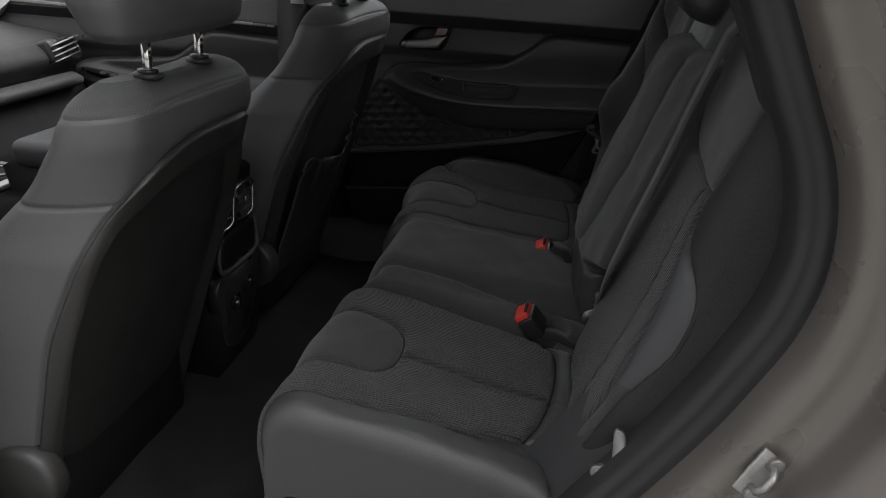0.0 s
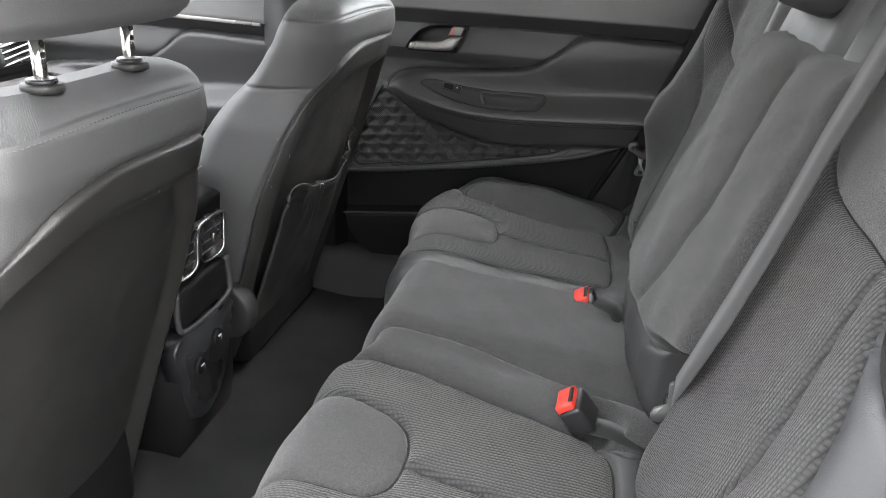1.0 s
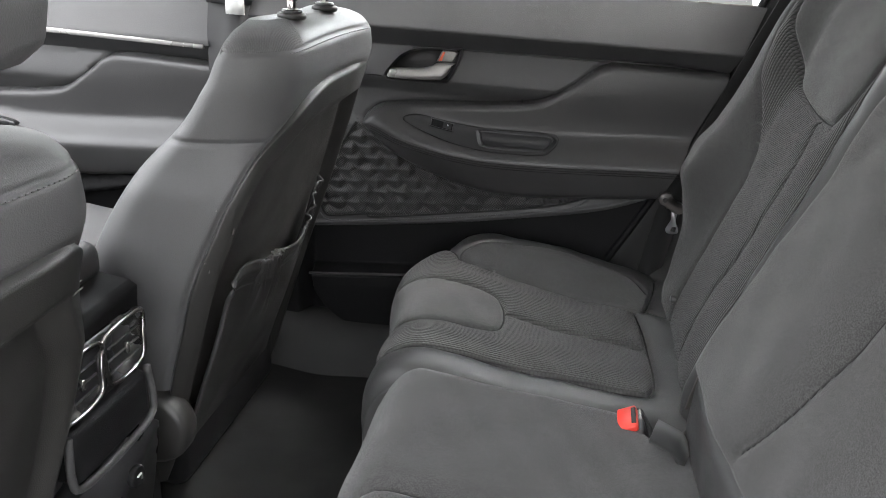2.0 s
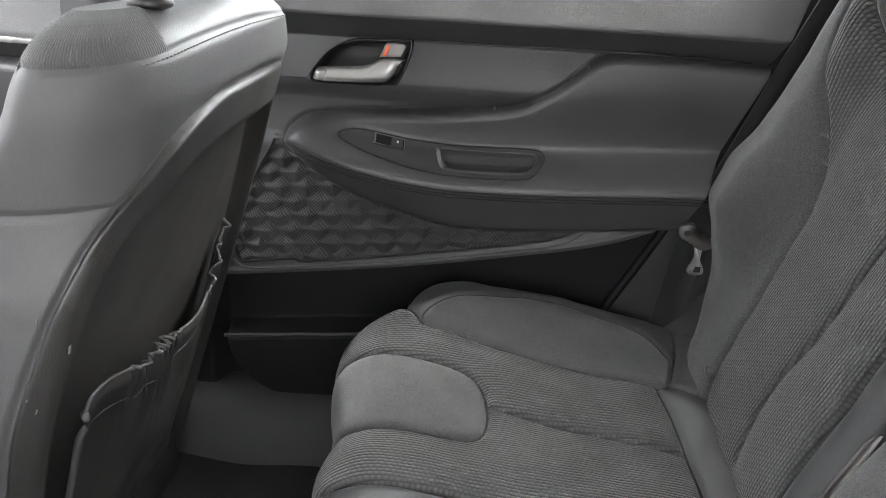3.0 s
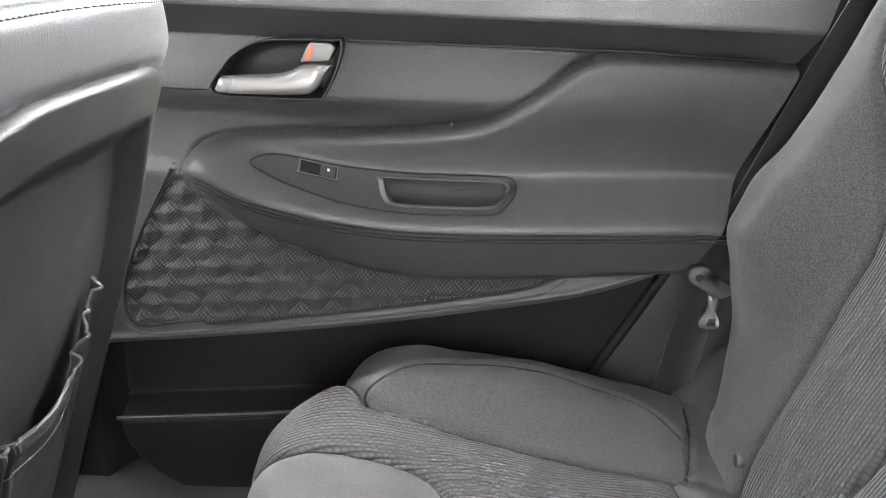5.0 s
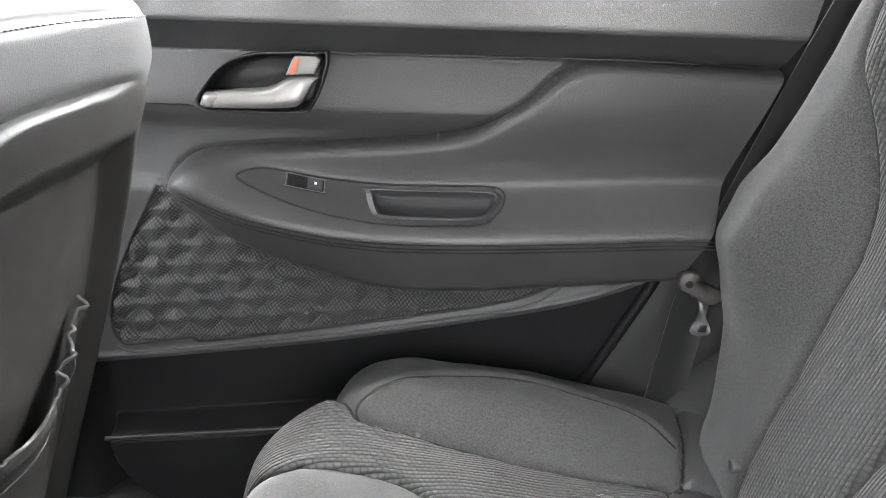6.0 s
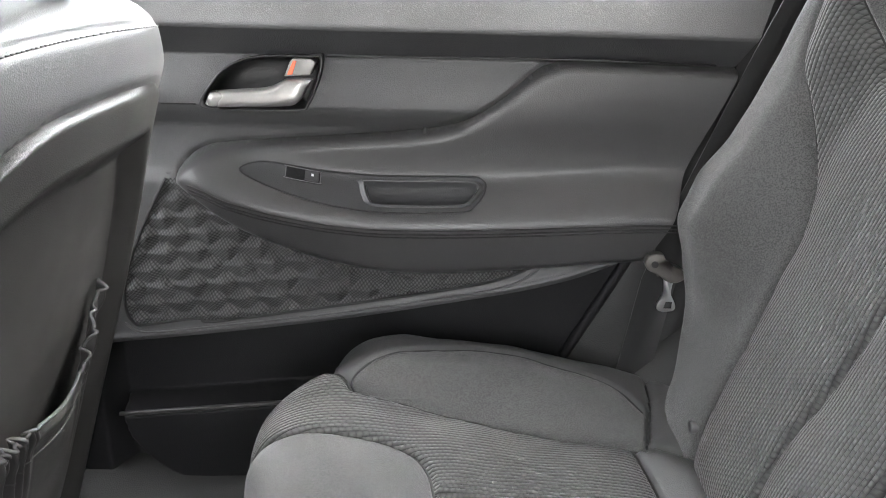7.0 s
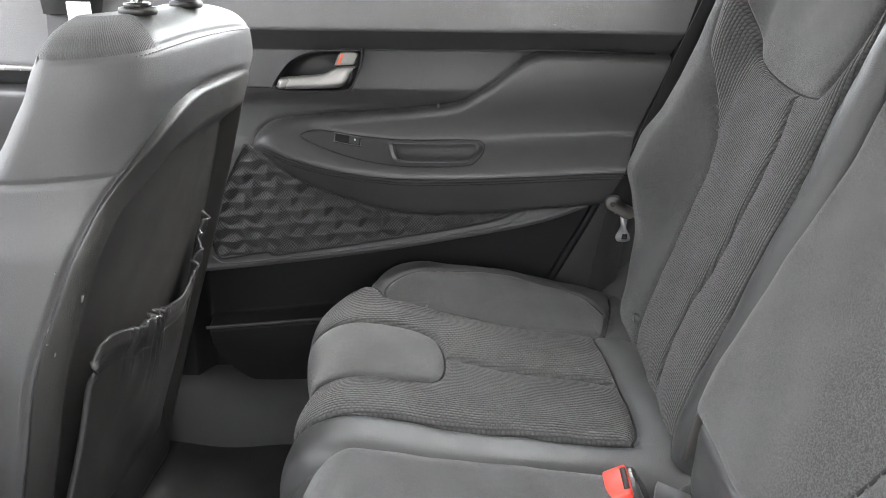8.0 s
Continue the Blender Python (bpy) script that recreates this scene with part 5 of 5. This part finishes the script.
def front_seat(yc, label, pocket, raised=(0, 0, 0)):
    seat = thing("front_seat", label, "car seat", (-0.45, yc, FLOOR), "front seats")

    def section(U, V):
        v = np.abs(V)
        k = sm(1.02, 1.16, U)
        q = (np.interp(v, SECTION_S, SECTION_TOP[:, 0]) * k + np.interp(v, SECTION_S, SECTION_LOW[:, 0]) * (1 - k)) * thick(U)
        w = (np.interp(v, SECTION_S, SECTION_TOP[:, 1]) * k + np.interp(v, SECTION_S, SECTION_LOW[:, 1]) * (1 - k)) * half_width(U)
        if pocket:
            out_side = sm(0.02, 0.12, V)
            q = q + (np.interp(v, SECTION_S, SECTION_WING[:, 0]) * thick(U) - q) * out_side
            w = w + (np.interp(v, SECTION_S, SECTION_WING[:, 1]) * half_width(U) - w) * out_side
        return q, w

    def surface(U, V):
        """U: height; V: round the section, 0 at the rear, 1 at the front."""
        q, w = section(U, V)
        on = shell_in(U, V)
        out = sm(0.45, 0.95, w / half_width(U))
        rim = 0.006 * sm(-0.002, 0.008, on) - 0.006 * np.exp(-((on + 0.001) / 0.0045) ** 2)
        dish = -0.026 * sm(0.046, 0.082, on)
        top_line = 0.0035 * np.exp(-((U - 1.240 + 0.006 * (w / 0.2) ** 2) / 0.003) ** 2) * (q < 0.09)
        side_seam = 0.004 * np.exp(-((U - 1.112) / 0.003) ** 2) * (on < -0.003)
        push = rim - top_line - side_seam
        x = rear_x(U) - q + (push + 0) * (1 - out) + dish * (q < 0.2)
        y = np.sign(V) * (w + push * out)
        return x, yc + y, U + 0.0 * V

    def shell_sd(U, V):
        return -shell_in(U, V)

    zs = np.concatenate([np.arange(0.52, 1.22, 0.003), np.linspace(1.22, 1.268, 22)])
    made = sheet(surface, zs, np.linspace(-1, 1, 520), [
        ("back_shell", SHELL, "scuffed dark plastic back shell", shell_sd),
        ("top_panel", RIB_FRONT, "ribbed cloth top", lambda U, V: np.maximum(1.240 - 0.006 * (section(U, V)[1] / 0.2) ** 2 - U, V + 0.26)),
        ("backrest", HIDE_FRONT, "smooth grey leatherette backrest", None)], seat)
    # dashed stitching along the top seam
    bm = bmesh.new()
    for v in np.arange(-0.34, 0.34, 0.013):
        V2 = np.array([v, v + 0.0075])
        w2 = section(np.full(2, 1.236), V2)[1]
        X, Y, Z = surface(1.236 - 0.006 * (w2 / 0.2) ** 2, V2)
        dash = tube([(x + 0.0004, y, z + 0.0006) for x, y, z in zip(X, Y, Z)], 0.0007, 5)
        me = bpy.data.meshes.new("dash")
        dash.to_mesh(me)
        dash.free()
        bm.from_mesh(me)
        bpy.data.meshes.remove(me)
    part("stitching", bm, THREAD, seat, "dashed grey stitching")
    # cap of the top
    ring = surface(np.full(48, 1.268), np.linspace(-1, 1, 49)[:-1])
    bm = bmesh.new()
    bm.faces.new([bm.verts.new(p) for p in zip(*ring)])
    part("top_cap", bm, HIDE_FRONT, seat)
    # cushion and base
    bmc = block(0.50, 0.50, 0.15, 0.05, 5, pose(-0.66, yc, 0.735, 0, 6, 0))
    part("seat_cushion", bmc, HIDE_FRONT, seat)
    part("seat_base", block(0.46, 0.40, 0.22, 0.02, 2, pose(-0.62, yc, 0.60)), LOWER, seat)
    part("recliner_cover", rod((-0.405, yc - 0.245, 0.655), 0.062, 0.045, 32, "y", 0.012), SHELL, seat, "round dark hinge cover")
    for s in (-1, 1):
        part("seat_rail", block(0.40, 0.035, 0.035, 0.006, 2, pose(-0.66, yc + s * 0.19, 0.515)), LOWER, seat)
    # headrest on two chromed posts
    for s in (-1, 1):
        y = yc + s * 0.074
        post = part("headrest_post", rod((-0.237, y, 1.287), 0.0068, 0.11, 20), CHROME, seat, "bright chrome headrest post")
        for k in range(3):
            part("notch", rod((-0.2305, y - 0.001, 1.291 + 0.011 * k), 0.0032, 0.0016, 14, "x", 0.0004), SEAM, post)
        collar = part("post_collar", rod((-0.237, y, 1.270), 0.021, 0.009, 28, "z", 0.003), SHELL, seat, "oval plastic collar")
        part("collar_lip", rod((-0.237, y, 1.276), 0.015, 0.006, 24, "z", 0.002), GLOSS, collar)
    def head(U, V):
        n = 2 / 3.0
        c, s = np.cos(V), np.sin(V)
        k = np.interp(U, [0, 0.012, 0.04, 0.10, 0.16, 0.195, 0.21], [0.60, 0.80, 0.93, 1.0, 0.95, 0.78, 0.5])
        w = 0.190 * np.interp(U, [0, 0.012, 0.05, 0.12, 0.18, 0.21], [0.82, 0.93, 1.0, 0.98, 0.88, 0.72])
        x = -0.235 + 0.064 * k * np.sign(c) * np.abs(c) ** n - 0.18 * U
        return x, yc + w * np.sign(s) * np.abs(s) ** n, 1.323 + U
    hr = sheet(head, np.linspace(0, 0.21, 40), np.linspace(-math.pi, math.pi, 96), [("headrest", HIDE_FRONT, "smooth grey headrest", None)], seat, snap=False)["headrest"]
    for u in (0.0, 0.21):
        ring = head(np.full(48, u), np.linspace(-math.pi, math.pi, 49)[:-1])
        bm = bmesh.new()
        bm.faces.new([bm.verts.new(p) for p in zip(*ring)])
        part("headrest_end", bm, HIDE_FRONT, hr)
    if pocket:
        top_y, top_z = [-0.195, -0.186, -0.165, -0.13, -0.10, -0.03, 0.03, 0.07, 0.10, 0.126, 0.146, 0.162, 0.178], [0.893, 0.908, 0.911, 0.903, 0.890, 0.874, 0.863, 0.858, 0.860, 0.873, 0.898, 0.926, 0.955]

        def bag(U, V):
            """U across, V from bottom 0 to top 1."""
            zt = flow(U, top_y, top_z)
            z = 0.58 + (zt - 0.58) * V
            gather = sm(-0.125, -0.10, U) * (1 - sm(0.0, 0.03, U)) + sm(0.115, 0.13, U)
            ruch = sm(0.78, 1.0, V) * gather
            wave = 0.0040 * ruch * np.sin(U * 560 + 2.1 * np.sin(U * 61)) + 0.0018 * ruch * np.sin(U * 930 + 9 * V)
            folds = 0.0045 * sm(0.55, 0.95, V) * gather * np.sin(U * 215 + 3 * np.sin(U * 37) - 4 * V)
            hem = 0.0065 * np.exp(-((V - 0.955) / 0.035) ** 2) * (1 - 0.5 * gather)
            bulge = 0.012 + 0.018 * np.sin(np.clip((U + 0.20) / 0.38, 0, 1) * math.pi) * sm(0.0, 0.5, V) * (1 - 0.4 * sm(0.75, 1.0, V))
            bulge = bulge + 0.003 * np.sin(38 * U + 5 * V) * sm(0.2, 0.8, V)
            edge_in = 0.010 * sm(0.14, 0.18, U)
            return rear_x(z) - 0.014 + bulge + wave + folds + hem - edge_in, yc + U, z + 0.0028 * ruch * np.sin(U * 560 + 1)
        b = sheet(bag, np.linspace(-0.195, 0.178, 340), np.linspace(0, 1, 80), [("map_pocket", HIDE_BLACK, "ruched dark leatherette map pocket", None)], seat, snap=False)["map_pocket"]
        ue = np.linspace(-0.195, 0.178, 320)
        X, Y, Z = bag(ue, np.full(320, 1.0))
        part("elastic_edge", tube(list(zip(X + 0.001, Y, Z)), 0.0022, 6), THREAD_DARK, b, "puckered elastic edge")
        X, Y, Z = bag(ue, np.full(320, 0.87))
        part("hem_stitch", tube(list(zip(X + 0.0003, Y, Z)), 0.0006, 5), THREAD_DARK, b)
        sv = np.linspace(0.0, 1.0, 40)
        X, Y, Z = bag(np.full(40, -0.194), sv)
        part("pocket_side", tube(list(zip(X, Y, Z)), 0.004, 6), HIDE_DARK, b)
    for y, z, wide, tall, turn in SCUFFS_FAR if pocket else SCUFFS_NEAR:
        v = float(np.interp(abs(y) / float(half_width(z)), SECTION_TOP[:70, 1], SECTION_S[:70])) * (1 if y > 0 else -1)
        X, Y, Z = surface(np.array([z]), np.array([v]))
        part("scuff", block(0.0012, wide, tall, 0.0003, 1, pose(X[0] + 0.0004, Y[0], Z[0], turn, 15, 0)), SCUFF, made["back_shell"], "pale scuff mark")
    seat.location += Vector(raised)
    return seat


RIB_FRONT = ribbed_cloth("ribbed front seat cloth", (0.082, 0.082, 0.083), pitch=0.006, dash=0.0052, deep=0.35, dark=0.8)
front_seat(0.932, "grey front seat with chrome headrest posts and scuffed back shell", False)
front_seat(1.722, "grey front seat with a ruched map pocket on its back", True, (0.018, 0, 0.04))

# ---- centre console between the front seats ----
console = thing("centre_console", "dark centre console with chromed rear vents and an open tray", "console", (-0.6, 1.31, FLOOR))
side = spline([(-0.62, 0.505), (-0.40, 0.505), (-0.362, 0.515), (-0.345, 0.62), (-0.352, 0.70), (-0.372, 0.76), (-0.372, 0.86), (-0.352, 0.95), (-0.40, 0.985), (-0.80, 0.985), (-0.84, 0.90), (-1.20, 0.88), (-1.35, 0.95), (-1.35, 0.50)], True, 4)
part("body", slab(side, 1.215, 1.405, lambda p, q, d: (p, d, q)), LOWER, console)
part("armrest_lid", block(0.40, 0.215, 0.06, 0.022, 4, pose(-0.60, 1.31, 1.0)), HIDE_DARK, console, "padded armrest lid")
on_rear = lambda p, q, d: (-0.352 + d - 0.35 * max(0, 0.95 - q) * 0, p, q)
vent = part("vent_panel", slab(spline([(1.225, 0.945), (1.395, 0.945), (1.412, 0.905), (1.398, 0.872), (1.36, 0.862), (1.26, 0.862), (1.222, 0.872), (1.208, 0.905)], True, 4), -0.03, 0.004, on_rear, 0.003), GLOSS, console, "gloss black rear vent panel")
for c in (1.262, 1.358):
    loop_v = spline([(c - 0.040, 0.940), (c + 0.040, 0.940), (c + 0.044, 0.905), (c + 0.034, 0.868), (c - 0.034, 0.868), (c - 0.044, 0.905)], True, 5)
    part("vent_ring", tube([on_rear(p, q, 0.006) for p, q in loop_v], 0.0035, 8, closed=True), CHROME, vent, "chromed vent ring")
    for k in range(3):
        part("vent_slat", block(0.006, 0.070, 0.0025, 0.001, 1, pose(-0.349, c, 0.884 + 0.018 * k, 0, 25, 0)), TRIM_DARK, vent)
    part("vent_wheel", block(0.008, 0.006, 0.016, 0.002, 2, pose(-0.344, c, 0.905)), CHROME, vent)
tray_rim = spline([(1.222, 0.855), (1.216, 0.80), (1.232, 0.778), (1.31, 0.772), (1.385, 0.778), (1.40, 0.80), (1.396, 0.855)], n=6)
part("tray_edge", tube([(-0.338 - 0.25 * (q - 0.772) * 0.2, p, q) for p, q in tray_rim], 0.0055, 8), TRIM, console, "grey rounded tray edge")
part("tray", block(0.05, 0.165, 0.075, 0.010, 2, pose(-0.362, 1.308, 0.818)), LOWER, console, "dark open tray")
socket_panel = part("socket_panel", slab(spline([(1.215, 0.765), (1.40, 0.765), (1.395, 0.70), (1.36, 0.62), (1.30, 0.575), (1.235, 0.60), (1.215, 0.68)], True, 4), -0.02, 0.012, on_rear, 0.004), GLOSS, console, "black socket panel")
for c, z in ((1.335, 0.715), (1.268, 0.69)):
    part("socket", rod((-0.336, c, z), 0.016, 0.010, 24, "x", 0.003), LOWER, socket_panel, "round power socket")
    part("socket_print", block(0.002, 0.010, 0.003, 0.0004, 1, pose(-0.3305, c, z + 0.003)), WHITE, socket_panel)
    part("socket_print", block(0.002, 0.004, 0.008, 0.0004, 1, pose(-0.3305, c + 0.006, z - 0.003)), THREAD, socket_panel)
part("cup_trim", block(0.24, 0.17, 0.012, 0.004, 2, pose(-0.98, 1.31, 0.905)), SATIN, console, "satin silver console trim")
part("cup_well", block(0.19, 0.12, 0.016, 0.004, 2, pose(-0.98, 1.31, 0.906)), LOWER, console)
for k in (-0.045, 0.045):
    part("cup_ring", tube([(-0.98 + k + 0.038 * math.cos(a), 1.31 + 0.038 * math.sin(a), 0.916) for a in np.linspace(0, 2 * math.pi, 25)[:-1]], 0.003, 6, closed=True), SATIN, console)

# ---- dashboard ----
dash = thing("dashboard", "dark dashboard with a satin-finned side vent", "dashboard", (-1.45, YC, 0.9))
prof = spline([(-1.20, 0.80), (-1.17, 0.90), (-1.20, 0.97), (-1.22, 1.02), (-1.19, 1.07), (-1.25, 1.115), (-1.45, 1.14), (-1.68, 1.15), (-1.70, 0.8)], True, 5)
part("dash_body", slab(prof, 0.68, 2.02, lambda p, q, d: (p, d, q)), TRIM_DARK, dash)
part("dash_ledge", block(0.05, 1.25, 0.03, 0.012, 3, pose(-1.18, YC, 1.0, 0, 20, 0)), TRIM, dash, "pale padded ledge")
v = part("side_vent", block(0.05, 0.13, 0.07, 0.012, 3, pose(-1.205, 1.93, 1.085, 0, -20, 0)), GLOSS, dash, "side air vent")
for k in range(4):
    part("vent_fin", block(0.05, 0.115, 0.004, 0.0015, 1, pose(-1.195, 1.93, 1.062 + 0.016 * k, 8, -20, 0)), SATIN, v)
